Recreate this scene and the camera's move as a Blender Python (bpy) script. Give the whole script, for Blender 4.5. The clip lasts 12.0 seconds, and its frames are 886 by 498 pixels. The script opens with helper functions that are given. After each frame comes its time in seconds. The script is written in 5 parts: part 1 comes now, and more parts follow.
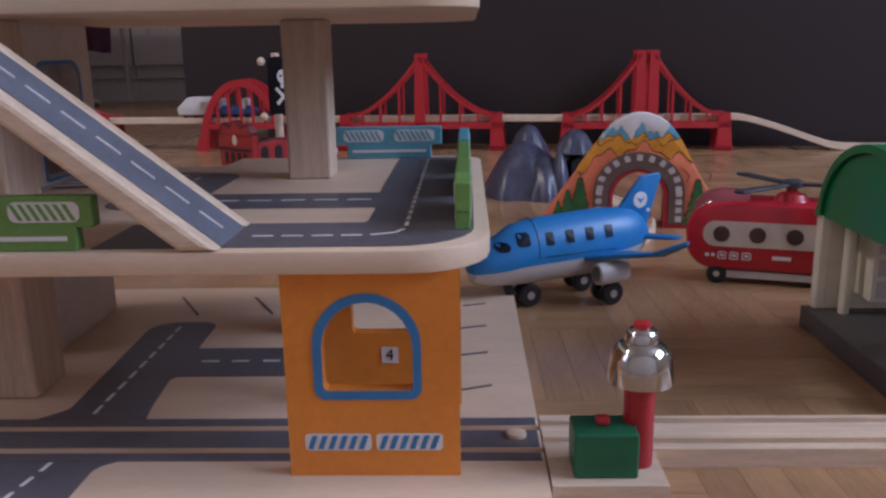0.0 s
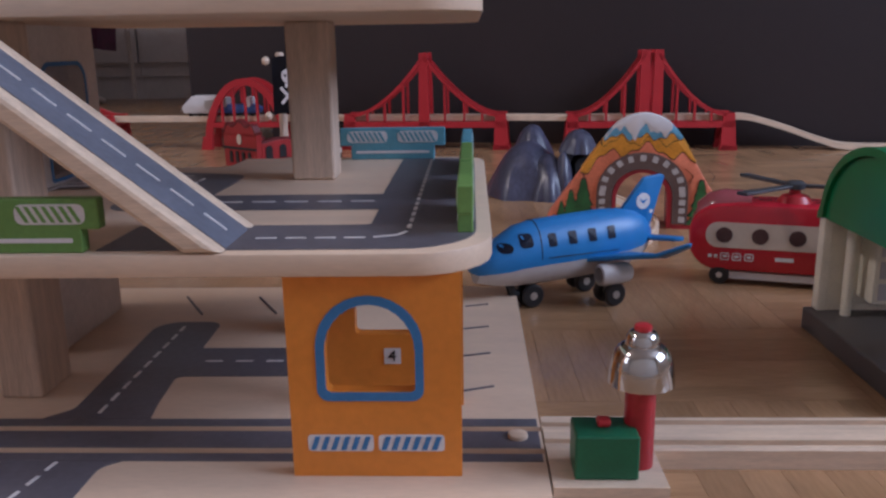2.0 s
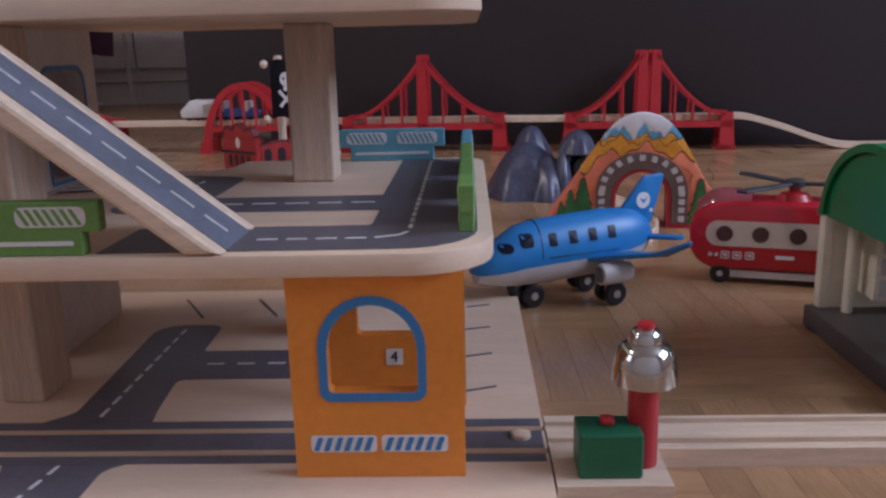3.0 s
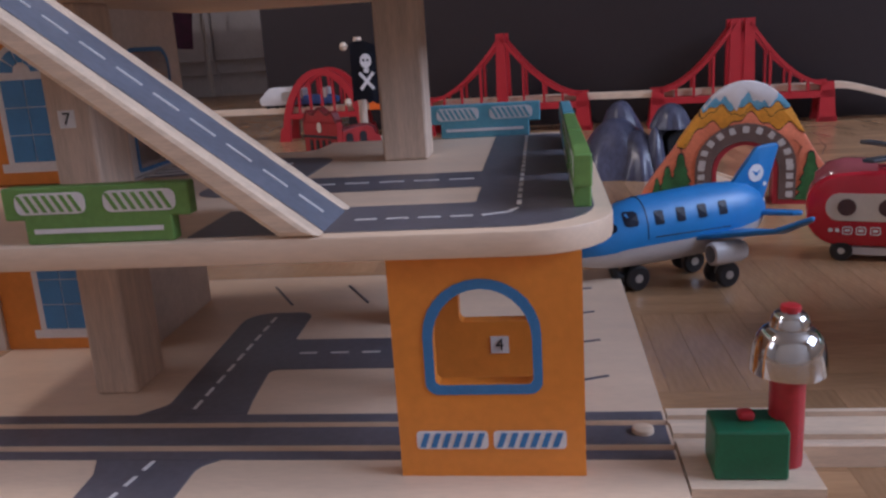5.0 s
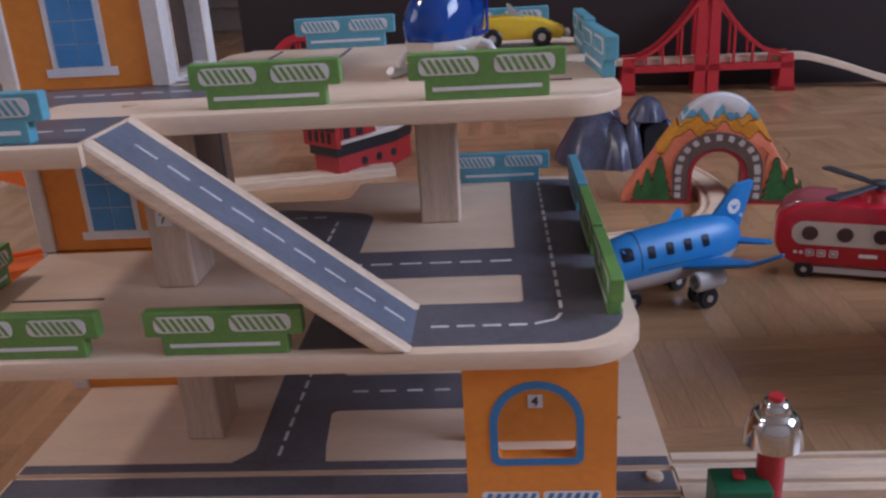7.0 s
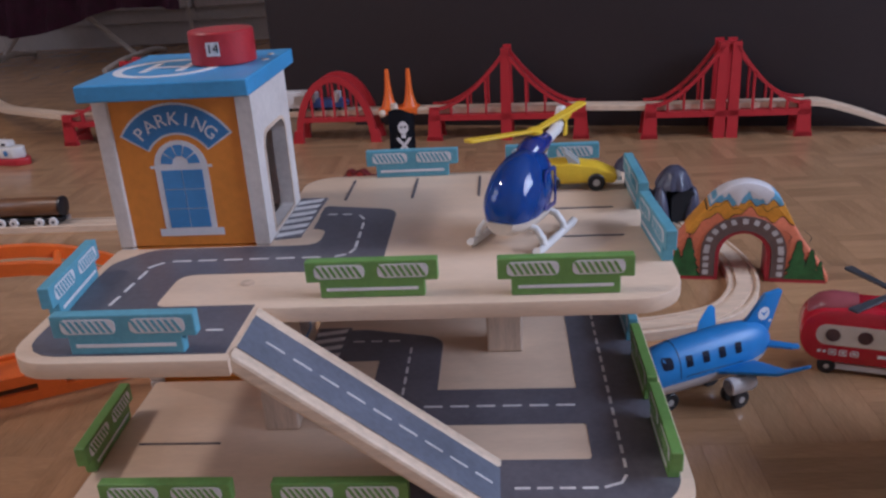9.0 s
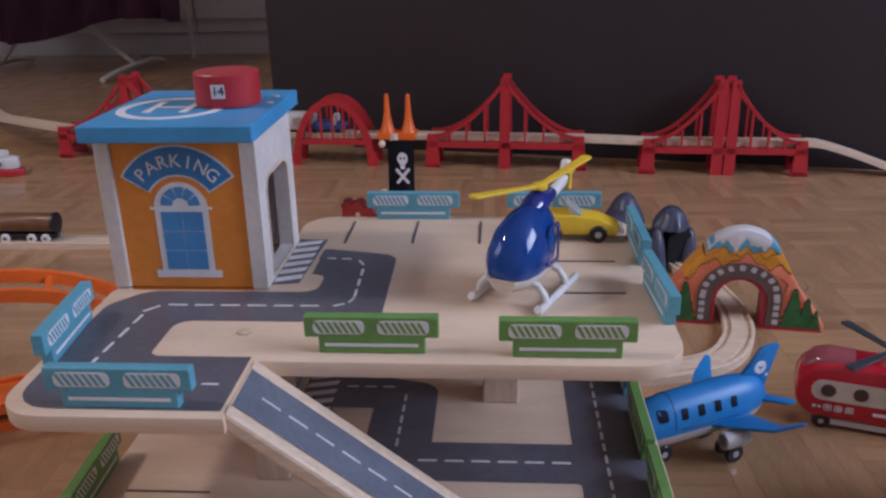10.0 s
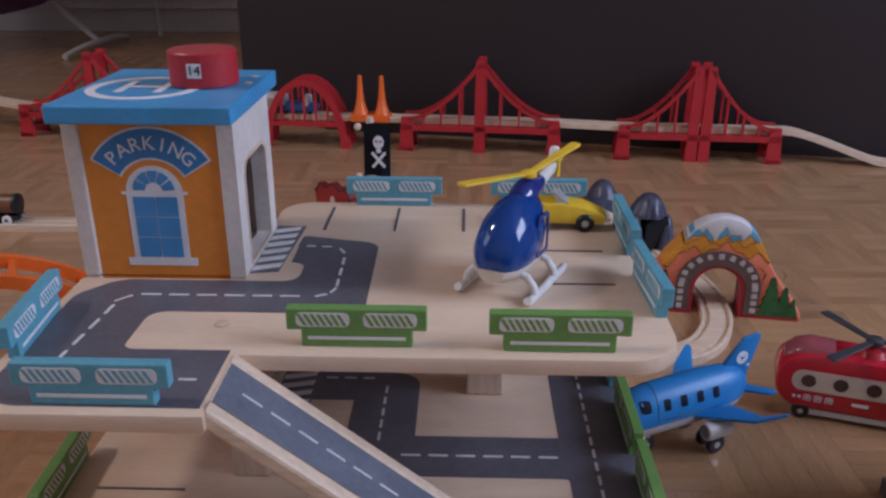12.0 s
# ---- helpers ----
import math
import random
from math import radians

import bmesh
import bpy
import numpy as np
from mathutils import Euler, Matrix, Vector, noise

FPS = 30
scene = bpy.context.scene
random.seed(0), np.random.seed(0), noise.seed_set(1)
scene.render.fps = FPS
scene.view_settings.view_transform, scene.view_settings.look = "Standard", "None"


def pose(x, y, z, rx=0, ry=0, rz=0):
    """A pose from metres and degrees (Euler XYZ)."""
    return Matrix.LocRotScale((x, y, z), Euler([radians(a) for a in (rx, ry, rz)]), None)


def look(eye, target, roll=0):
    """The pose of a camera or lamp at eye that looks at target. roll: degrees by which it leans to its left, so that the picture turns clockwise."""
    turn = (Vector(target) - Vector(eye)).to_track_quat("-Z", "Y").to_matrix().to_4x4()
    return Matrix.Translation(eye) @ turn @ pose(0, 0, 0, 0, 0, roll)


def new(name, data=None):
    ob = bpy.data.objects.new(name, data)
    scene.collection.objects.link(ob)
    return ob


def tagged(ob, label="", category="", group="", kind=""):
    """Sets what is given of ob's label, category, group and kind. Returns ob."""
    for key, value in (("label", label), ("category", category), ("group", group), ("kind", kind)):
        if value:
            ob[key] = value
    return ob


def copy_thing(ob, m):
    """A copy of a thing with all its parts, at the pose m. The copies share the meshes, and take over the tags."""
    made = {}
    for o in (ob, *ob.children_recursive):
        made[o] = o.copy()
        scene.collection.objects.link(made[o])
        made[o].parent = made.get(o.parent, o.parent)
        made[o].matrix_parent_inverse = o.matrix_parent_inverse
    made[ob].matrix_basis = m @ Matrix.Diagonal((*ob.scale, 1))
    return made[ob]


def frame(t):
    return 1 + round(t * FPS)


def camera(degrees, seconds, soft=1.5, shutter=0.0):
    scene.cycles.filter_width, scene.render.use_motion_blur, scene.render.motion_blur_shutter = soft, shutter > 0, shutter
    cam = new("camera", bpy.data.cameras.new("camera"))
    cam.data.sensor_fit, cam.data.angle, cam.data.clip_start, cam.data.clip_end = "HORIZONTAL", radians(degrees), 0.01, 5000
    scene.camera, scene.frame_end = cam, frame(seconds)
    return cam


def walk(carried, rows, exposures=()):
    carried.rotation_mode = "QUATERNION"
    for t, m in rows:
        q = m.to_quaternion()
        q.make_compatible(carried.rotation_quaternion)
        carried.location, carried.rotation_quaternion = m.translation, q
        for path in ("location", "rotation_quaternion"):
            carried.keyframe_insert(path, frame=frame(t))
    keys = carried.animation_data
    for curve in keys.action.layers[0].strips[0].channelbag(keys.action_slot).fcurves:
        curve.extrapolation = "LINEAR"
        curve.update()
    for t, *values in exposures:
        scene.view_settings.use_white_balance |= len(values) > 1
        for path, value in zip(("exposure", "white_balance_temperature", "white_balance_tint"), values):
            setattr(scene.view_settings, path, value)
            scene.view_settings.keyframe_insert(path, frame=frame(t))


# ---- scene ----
cam = camera(56.1, 12.0, soft=2.5)
EXPOSURE = 0.07
PATH = [
    (0, (0.091, -0.381, 0.223), (0.03, 1.561, -0.252), -1.0),
    (0.5, (0.093, -0.382, 0.226), (0.029, 1.557, -0.257), -1.4),
    (1, (0.092, -0.383, 0.225), (0.029, 1.558, -0.255), -1.3),
    (1.5, (0.092, -0.383, 0.224), (0.025, 1.558, -0.254), -1.0),
    (2, (0.092, -0.383, 0.226), (0.021, 1.557, -0.254), -0.9),
    (2.5, (0.092, -0.383, 0.225), (0.022, 1.558, -0.252), -1.2),
    (4.3, (0.085, -0.375, 0.219), (0.009, 1.567, -0.25), -1.8),
    (4.5, (0.09, -0.364, 0.216), (-0.036, 1.573, -0.262), -2.0),
    (5, (0.071, -0.349, 0.213), (-0.176, 1.572, -0.286), -3.7),
    (5.5, (0.061, -0.357, 0.226), (-0.239, 1.553, -0.287), -3.9),
    (6, (0.046, -0.375, 0.266), (-0.218, 1.531, -0.28), -3.5),
    (6.5, (0.036, -0.392, 0.298), (-0.151, 1.495, -0.335), -3.4),
    (6.7, (0.032, -0.397, 0.315), (-0.114, 1.484, -0.348), -3.3),
    (8.3, (-0.006, -0.445, 0.445), (-0.157, 1.381, -0.357), -4.2),
    (8.5, (-0.009, -0.444, 0.46), (-0.167, 1.381, -0.344), -4.2),
    (9, (-0.018, -0.432, 0.49), (-0.172, 1.417, -0.257), -3.5),
    (9.5, (-0.021, -0.422, 0.507), (-0.167, 1.438, -0.215), -2.3),
    (10, (-0.026, -0.416, 0.515), (-0.157, 1.447, -0.201), -1.2),
    (10.5, (-0.026, -0.411, 0.511), (-0.137, 1.453, -0.204), -0.2),
    (11, (-0.033, -0.398, 0.517), (-0.104, 1.463, -0.212), 0.1),
    (11.5, (-0.044, -0.392, 0.51), (-0.103, 1.465, -0.232), 0.0),
    (12, (-0.041, -0.396, 0.512), (-0.093, 1.455, -0.243), 0.1),
]
walk(cam, [(t, look(eye, target, roll)) for t, eye, target, roll in PATH], exposures=[(t, EXPOSURE + e, 5350, 18) for t, e in ((0, 0.03), (6.5, 0.05), (9.5, 0.05), (12, -0.08))])

# ---- world and light ----
world = bpy.data.worlds.new("world")
scene.world = world
world.use_nodes = True
wn = world.node_tree
sky = wn.nodes.new("ShaderNodeTexSky")
sky.sky_type, sky.sun_disc = "NISHITA", False
sky.sun_elevation, sky.sun_rotation = radians(35), radians(100)
wn.nodes["Background"].inputs["Strength"].default_value = 0.1
wn.links.new(sky.outputs[0], wn.nodes["Background"].inputs["Color"])


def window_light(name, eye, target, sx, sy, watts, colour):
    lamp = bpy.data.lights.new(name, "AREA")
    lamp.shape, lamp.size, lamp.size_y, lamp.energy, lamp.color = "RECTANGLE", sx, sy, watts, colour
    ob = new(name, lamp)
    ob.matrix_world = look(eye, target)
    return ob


# the room: x from WEST to EAST, y from SOUTH to NORTH
WEST, EAST, SOUTH, NORTH, HIGH = -3.4, 2.8, -2.2, 3.9, 2.5
window_light("window_daylight_east", (EAST - 0.02, -0.30, 1.75), (0, 0.15, 0.6), 1.7, 1.3, 62, (0.84, 0.91, 1.0))
window_light("window_daylight_west", (WEST + 0.02, -0.30, 1.75), (0, 0.0, 0.6), 1.7, 1.3, 16, (1.0, 0.90, 0.80))
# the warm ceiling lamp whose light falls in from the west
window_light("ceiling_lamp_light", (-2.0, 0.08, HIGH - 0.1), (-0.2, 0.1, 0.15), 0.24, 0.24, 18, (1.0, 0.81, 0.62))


# ---- materials ----
def mat(name, colour, rough=0.5, metal=0.0, vary=0.12, size=60.0, stretch=(1, 1, 1), bump=0.05, spot=0.0, coat=0.0, alpha=1.0, random_tint=0.0):
    m = bpy.data.materials.new(name)
    m.use_nodes = True
    nt = m.node_tree
    b = nt.nodes["Principled BSDF"]
    b.inputs["Roughness"].default_value, b.inputs["Metallic"].default_value = rough, metal
    b.inputs["Coat Weight"].default_value = coat
    tc = nt.nodes.new("ShaderNodeTexCoord")
    mp = nt.nodes.new("ShaderNodeMapping")
    mp.inputs["Scale"].default_value = stretch
    nt.links.new(tc.outputs["Object"], mp.inputs["Vector"])
    n1, n2 = nt.nodes.new("ShaderNodeTexNoise"), nt.nodes.new("ShaderNodeTexNoise")
    n1.inputs["Scale"].default_value, n1.inputs["Detail"].default_value = size, 4
    n2.inputs["Scale"].default_value, n2.inputs["Detail"].default_value = size * 9, 3
    for n in (n1, n2):
        nt.links.new(mp.outputs[0], n.inputs["Vector"])
    mix = nt.nodes.new("ShaderNodeMath")
    mix.operation = "MULTIPLY_ADD"
    mix.inputs[1].default_value, mix.inputs[2].default_value = 0.5, 0.0
    nt.links.new(n2.outputs["Fac"], mix.inputs[0])
    add = nt.nodes.new("ShaderNodeMath")
    add.operation = "MULTIPLY_ADD"
    add.inputs[1].default_value = 0.7
    nt.links.new(n1.outputs["Fac"], add.inputs[0])
    nt.links.new(mix.outputs[0], add.inputs[2])
    ramp = nt.nodes.new("ShaderNodeValToRGB")
    lo = tuple(c * (1 - vary * 1.6) for c in colour)
    hi = tuple(min(1, c * (1 + vary)) for c in colour)
    ramp.color_ramp.elements[0].position, ramp.color_ramp.elements[1].position = 0.42, 0.78
    ramp.color_ramp.elements[0].color, ramp.color_ramp.elements[1].color = (*lo, 1), (*hi, 1)
    nt.links.new(add.outputs[0], ramp.inputs[0])
    out = ramp.outputs[0]
    if random_tint:
        info = nt.nodes.new("ShaderNodeObjectInfo")
        geo = nt.nodes.new("ShaderNodeNewGeometry")
        both = nt.nodes.new("ShaderNodeMath")
        both.operation = "ADD"
        nt.links.new(info.outputs["Random"], both.inputs[0])
        nt.links.new(geo.outputs["Random Per Island"], both.inputs[1])
        fr = nt.nodes.new("ShaderNodeMath")
        fr.operation = "FRACT"
        nt.links.new(both.outputs[0], fr.inputs[0])
        rg = nt.nodes.new("ShaderNodeMapRange")
        rg.inputs["To Min"].default_value, rg.inputs["To Max"].default_value = 1 - random_tint, 1 + random_tint
        nt.links.new(fr.outputs[0], rg.inputs["Value"])
        hs = nt.nodes.new("ShaderNodeHueSaturation")
        nt.links.new(rg.outputs[0], hs.inputs["Value"])
        nt.links.new(out, hs.inputs["Color"])
        out = hs.outputs[0]
    nt.links.new(out, b.inputs["Base Color"])
    rr = nt.nodes.new("ShaderNodeMapRange")
    rr.inputs["To Min"].default_value, rr.inputs["To Max"].default_value = max(0.02, rough * 0.8), min(1, rough * 1.2)
    nt.links.new(n1.outputs["Fac"], rr.inputs["Value"])
    nt.links.new(rr.outputs[0], b.inputs["Roughness"])
    if bump:
        bp = nt.nodes.new("ShaderNodeBump")
        bp.inputs["Strength"].default_value, bp.inputs["Distance"].default_value = bump, 0.0006
        nt.links.new(add.outputs[0], bp.inputs["Height"])
        nt.links.new(bp.outputs[0], b.inputs["Normal"])
    return m


PINE = mat("pine", (0.70, 0.545, 0.405), 0.5, vary=0.11, size=24, stretch=(1, 9, 9), bump=0.15)
PINE_UP = mat("pine_upright", (0.60, 0.455, 0.345), 0.6, vary=0.15, size=20, stretch=(9, 9, 0.7), bump=0.2)
PLY = mat("plywood_edge", (0.58, 0.44, 0.33), 0.65, vary=0.22, size=18, stretch=(1, 1, 14), bump=0.2)
BIRCH = mat("birch_deck", (0.69, 0.525, 0.385), 0.45, vary=0.055, size=11, stretch=(1.2, 6, 6), bump=0.06)
WHITE_WOOD = mat("white_wood", (0.66, 0.60, 0.56), 0.55, vary=0.08, size=30)
ROAD = mat("road_print", (0.118, 0.114, 0.137), 0.4, vary=0.14, size=25, bump=0.05)
ROAD_RAMP = mat("ramp_road_print", (0.145, 0.16, 0.205), 0.4, vary=0.14, size=25, bump=0.05)
DASH = mat("lane_white", (0.70, 0.68, 0.68), 0.5, vary=0.1, size=80)
TICK = mat("bay_line", (0.10, 0.09, 0.11), 0.5)
ORANGE = mat("orange_paint", (0.75, 0.26, 0.03), 0.42, vary=0.07, size=20)
BLUE_PRINT = mat("blue_print", (0.05, 0.20, 0.46), 0.45, vary=0.08)
PALE_BLUE = mat("pale_blue_print", (0.08, 0.26, 0.55), 0.45, vary=0.06)
WHITE_PRINT = mat("white_print", (0.74, 0.72, 0.74), 0.5, vary=0.06)
TEAL = mat("teal_paint", (0.125, 0.35, 0.45), 0.45, vary=0.1, size=40)
GREEN = mat("green_paint", (0.15, 0.30, 0.075), 0.45, vary=0.1, size=40)
ROOF_BLUE = mat("roof_blue_paint", (0.07, 0.30, 0.58), 0.4, vary=0.08, size=30)
RED_PAINT = mat("red_paint", (0.40, 0.022, 0.03), 0.4, vary=0.1, size=40)
RED_PLASTIC = mat("red_plastic", (0.45, 0.025, 0.032), 0.35, vary=0.06, size=30)
BLACK = mat("black_plastic", (0.012, 0.012, 0.015), 0.4)
INK = mat("black_ink", (0.02, 0.02, 0.022), 0.5)
STICKER = mat("paper_sticker", (0.75, 0.73, 0.72), 0.6, vary=0.05)
PLANE_BLUE = mat("plane_blue_plastic", (0.03, 0.20, 0.52), 0.38, vary=0.05)
PLANE_GREY = mat("light_grey_plastic", (0.55, 0.52, 0.52), 0.4, vary=0.05)
WINDOW_DARK = mat("dark_window", (0.008, 0.011, 0.026), 0.35, vary=0.05, bump=0)
WINDOW_DARK.node_tree.nodes["Principled BSDF"].inputs["Specular IOR Level"].default_value = 0.2
CHROME = mat("chrome", (0.56, 0.55, 0.54), 0.10, metal=1.0, vary=0.03, bump=0)
SILVER = mat("silver_hub", (0.60, 0.60, 0.60), 0.3, metal=0.8, vary=0.05, bump=0)
BOX_GREEN = mat("signal_green", (0.015, 0.13, 0.06), 0.4, vary=0.1)
ROCK = mat("rock_plastic", (0.066, 0.068, 0.110), 0.32, vary=0.3, size=22, stretch=(1, 1, 0.35), bump=0.2)
NAVY = mat("navy_plastic", (0.015, 0.03, 0.22), 0.1, vary=0.05, bump=0, coat=0.6)
YELLOW = mat("yellow_plastic", (0.75, 0.50, 0.02), 0.4, vary=0.05)
WHITE_PLASTIC = mat("white_plastic", (0.72, 0.70, 0.68), 0.35, vary=0.05)
CREAM = mat("cream_plastic", (0.62, 0.54, 0.46), 0.4, vary=0.05)
ORANGE_PLASTIC = mat("orange_plastic", (0.80, 0.15, 0.015), 0.35, vary=0.06)
STATION_GREEN = mat("station_green_plastic", (0.012, 0.18, 0.06), 0.3, vary=0.06)
DARK_GREY = mat("dark_grey_plastic", (0.10, 0.09, 0.088), 0.45, vary=0.1)
BOARD = mat("dark_brown_panel", (0.0180, 0.0098, 0.0106), 0.65, vary=0.1, size=6, bump=0.02)
CABINET = mat("white_cabinet_paint", (0.58, 0.56, 0.56), 0.45, vary=0.05, size=6)
WALL = mat("wall_paint", (0.62, 0.57, 0.53), 0.8, vary=0.06, size=5)
CLOTH = mat("plum_cloth", (0.06, 0.012, 0.035), 0.9, vary=0.25, size=30, bump=0.4)
OAK = mat("oak_parquet", (0.385, 0.225, 0.115), 0.24, vary=0.12, size=7, stretch=(6, 1, 6), bump=0.04, random_tint=0.12)
FLOOR_GAP = mat("parquet_joint", (0.30, 0.172, 0.085), 0.4, vary=0.2)


# ---- mesh helpers ----
def mesh_of(name, bm, material, smooth=False):
    bmesh.ops.recalc_face_normals(bm, faces=bm.faces)
    me = bpy.data.meshes.new(name)
    bm.to_mesh(me)
    bm.free()
    me.materials.append(material)
    if smooth:
        me.polygons.foreach_set("use_smooth", [True] * len(me.polygons))
        me.set_sharp_from_angle(angle=radians(40))
    return me


def part(name, bm, material, parent=None, label="", m=None, smooth=False):
    ob = new(name, mesh_of(name, bm, material, smooth))
    if parent:
        ob.parent = parent
    if m is not None:
        ob.matrix_basis = m
    return tagged(ob, label=label)


def thing(name, label, category, m=None, group="", kind=""):
    ob = new(name)
    ob.empty_display_size = 0.02
    if m is not None:
        ob.matrix_basis = m
    return tagged(ob, label, category, group, kind)


def box(x0, x1, y0, y1, z0, z1, bevel=0.0, bm=None, seg=2):
    bm2 = bmesh.new()
    bmesh.ops.create_cube(bm2, size=1)
    for v in bm2.verts:
        v.co = Vector((x0 + (v.co.x + 0.5) * (x1 - x0), y0 + (v.co.y + 0.5) * (y1 - y0), z0 + (v.co.z + 0.5) * (z1 - z0)))
    if bevel:
        bmesh.ops.bevel(bm2, geom=bm2.edges[:], offset=bevel, segments=seg, profile=0.5, affect="EDGES")
    return join(bm, bm2)


def join(bm, bm2):
    if bm is None:
        return bm2
    me = bpy.data.meshes.new("tmp")
    bm2.to_mesh(me)
    bm2.free()
    bm.from_mesh(me)
    bpy.data.meshes.remove(me)
    return bm


def rounded(points, seg=6):
    """A closed outline with rounded corners from (x, y, radius)."""
    out, n = [], len(points)
    for i, (x, y, r) in enumerate(points):
        p = Vector((x, y))
        if r <= 0:
            out.append((x, y))
            continue
        a = (Vector(points[i - 1][:2]) - p).normalized()
        b = (Vector(points[(i + 1) % n][:2]) - p).normalized()
        ang = a.angle(b)
        d = r / math.tan(ang / 2)
        c = p + (a + b).normalized() * (r / math.sin(ang / 2))
        s, e = p + a * d - c, p + b * d - c
        a0 = math.atan2(s.y, s.x)
        da = (math.atan2(e.y, e.x) - a0 + math.pi) % (2 * math.pi) - math.pi
        for k in range(seg + 1):
            t = a0 + da * k / seg
            out.append((c.x + r * math.cos(t), c.y + r * math.sin(t)))
    return out


def prism(outline, z0, z1, holes=(), bevel=0.0, bm=None):
    """An outline in x, y with holes, raised from z0 to z1."""
    b = bmesh.new()
    for loop in (outline, *holes):
        vs = [b.verts.new((x, y, z0)) for x, y in loop]
        for i in range(len(vs)):
            b.edges.new((vs[i - 1], vs[i]))
    if holes:
        bmesh.ops.triangle_fill(b, edges=b.edges[:], use_beauty=True)
    else:
        b.faces.new(b.verts[:])
    r = bmesh.ops.extrude_face_region(b, geom=b.faces[:])
    bmesh.ops.translate(b, vec=(0, 0, z1 - z0), verts=[v for v in r["geom"] if isinstance(v, bmesh.types.BMVert)])
    if bevel:
        bmesh.ops.recalc_face_normals(b, faces=b.faces)
        rim = [e for e in b.edges if len(e.link_faces) == 2 and abs(e.link_faces[0].normal.z - e.link_faces[1].normal.z) > 0.7]
        bmesh.ops.bevel(b, geom=rim, offset=bevel, segments=2, profile=0.5, affect="EDGES")
    return join(bm, b)


def lathe(profile, n=24, bm=None):
    """(radius, z) rows turned round z."""
    b = bmesh.new()
    rings = []
    for r, z in profile:
        if r < 1e-6:
            rings.append([b.verts.new((0, 0, z))])
        else:
            rings.append([b.verts.new((r * math.cos(2 * math.pi * k / n), r * math.sin(2 * math.pi * k / n), z)) for k in range(n)])
    for p, q in zip(rings, rings[1:]):
        for k in range(n):
            f = [p[k % len(p)], p[(k + 1) % len(p)], q[(k + 1) % len(q)], q[k % len(q)]]
            f = list(dict.fromkeys(f))
            if len(f) > 2:
                b.faces.new(f)
    return join(bm, b)


def tube(points, radius, n=10, bm=None, flat=1.0):
    """A round bar along a line of points; flat squeezes it upright."""
    b = bmesh.new()
    pts = [Vector(p) for p in points]
    radii = radius if isinstance(radius, (list, tuple)) else [radius] * len(pts)
    rings = []
    for i, p in enumerate(pts):
        d = (pts[min(i + 1, len(pts) - 1)] - pts[max(i - 1, 0)]).normalized()
        side = d.cross(Vector((0, 0, 1)))
        side = side.normalized() if side.length > 1e-3 else Vector((1, 0, 0))
        up = side.cross(d).normalized()
        rings.append([b.verts.new(p + (side * math.cos(a) + up * math.sin(a) * flat) * radii[i]) for a in (2 * math.pi * k / n for k in range(n))])
    for p, q in zip(rings, rings[1:]):
        for k in range(n):
            b.faces.new((p[k], p[(k + 1) % n], q[(k + 1) % n], q[k]))
    b.faces.new(rings[0][::-1])
    b.faces.new(rings[-1])
    return join(bm, b)


def moved(bm, m):
    bmesh.ops.transform(bm, matrix=m, verts=bm.verts)
    return bm


def arch(x0, x1, z0, z1, r_top=None, seg=14, r=0.0):
    """An outline with a round head."""
    c, w = (x0 + x1) / 2, (x1 - x0) / 2
    h = r_top or w
    pts = rounded([(x0, z1 - h, 0), (x0, z0, r), (x1, z0, r), (x1, z1 - h, 0)]) if r else [(x0, z1 - h), (x0, z0), (x1, z0), (x1, z1 - h)]
    return pts + [(c + w * math.cos(math.pi * k / seg), z1 - h + h * math.sin(math.pi * k / seg)) for k in range(1, seg)]


def disc(cx, cy, r, n=20, sy=1.0):
    return [(cx + r * math.cos(2 * math.pi * k / n), cy + r * sy * math.sin(2 * math.pi * k / n)) for k in range(n)]


def text_bm(body, size):
    """Flat letters, centred, in the x, y plane."""
    cu = bpy.data.curves.new("letters", "FONT")
    cu.body, cu.size, cu.align_x, cu.align_y, cu.extrude, cu.resolution_u = body, size, "CENTER", "CENTER", 0.0002, 4
    ob = bpy.data.objects.new("letters", cu)
    scene.collection.objects.link(ob)
    me = bpy.data.meshes.new_from_object(ob.evaluated_get(bpy.context.evaluated_depsgraph_get()))
    b = bmesh.new()
    b.from_mesh(me)
    bpy.data.objects.remove(ob)
    bpy.data.curves.remove(cu)
    bpy.data.meshes.remove(me)
    return b


UPRIGHT = pose(0, 0, 0, 90, 0, 0)  # x, y of an outline become x, z; its height goes towards -y


# ---- the room ----
floor_slab = part("floor", box(WEST, EAST, SOUTH, NORTH, -0.05, -0.0025), FLOOR_GAP)
tagged(floor_slab, "warm brown oak mosaic parquet floor with a soft sheen", "floor", kind="structure")
tagged(part("ceiling", box(WEST, EAST, SOUTH, NORTH, HIGH, HIGH + 0.1), WALL), "plain white painted ceiling", "ceiling", kind="structure")
tagged(part("wall_north", box(WEST, EAST, NORTH, NORTH + 0.12, -0.05, HIGH), WALL), "pale painted wall behind the cabinets", "wall", kind="structure")
west = prism([(SOUTH, -0.05), (NORTH, -0.05), (NORTH, HIGH), (SOUTH, HIGH)], 0, 0.12, holes=[[(-1.15, 1.1), (0.55, 1.1), (0.55, 2.4), (-1.15, 2.4)]])
tagged(part("wall_west", moved(west, Matrix(((0, 0, 1, WEST - 0.12), (1, 0, 0, 0), (0, 1, 0, 0), (0, 0, 0, 1)))), WALL), "pale painted wall with a window opening", "wall", kind="structure")
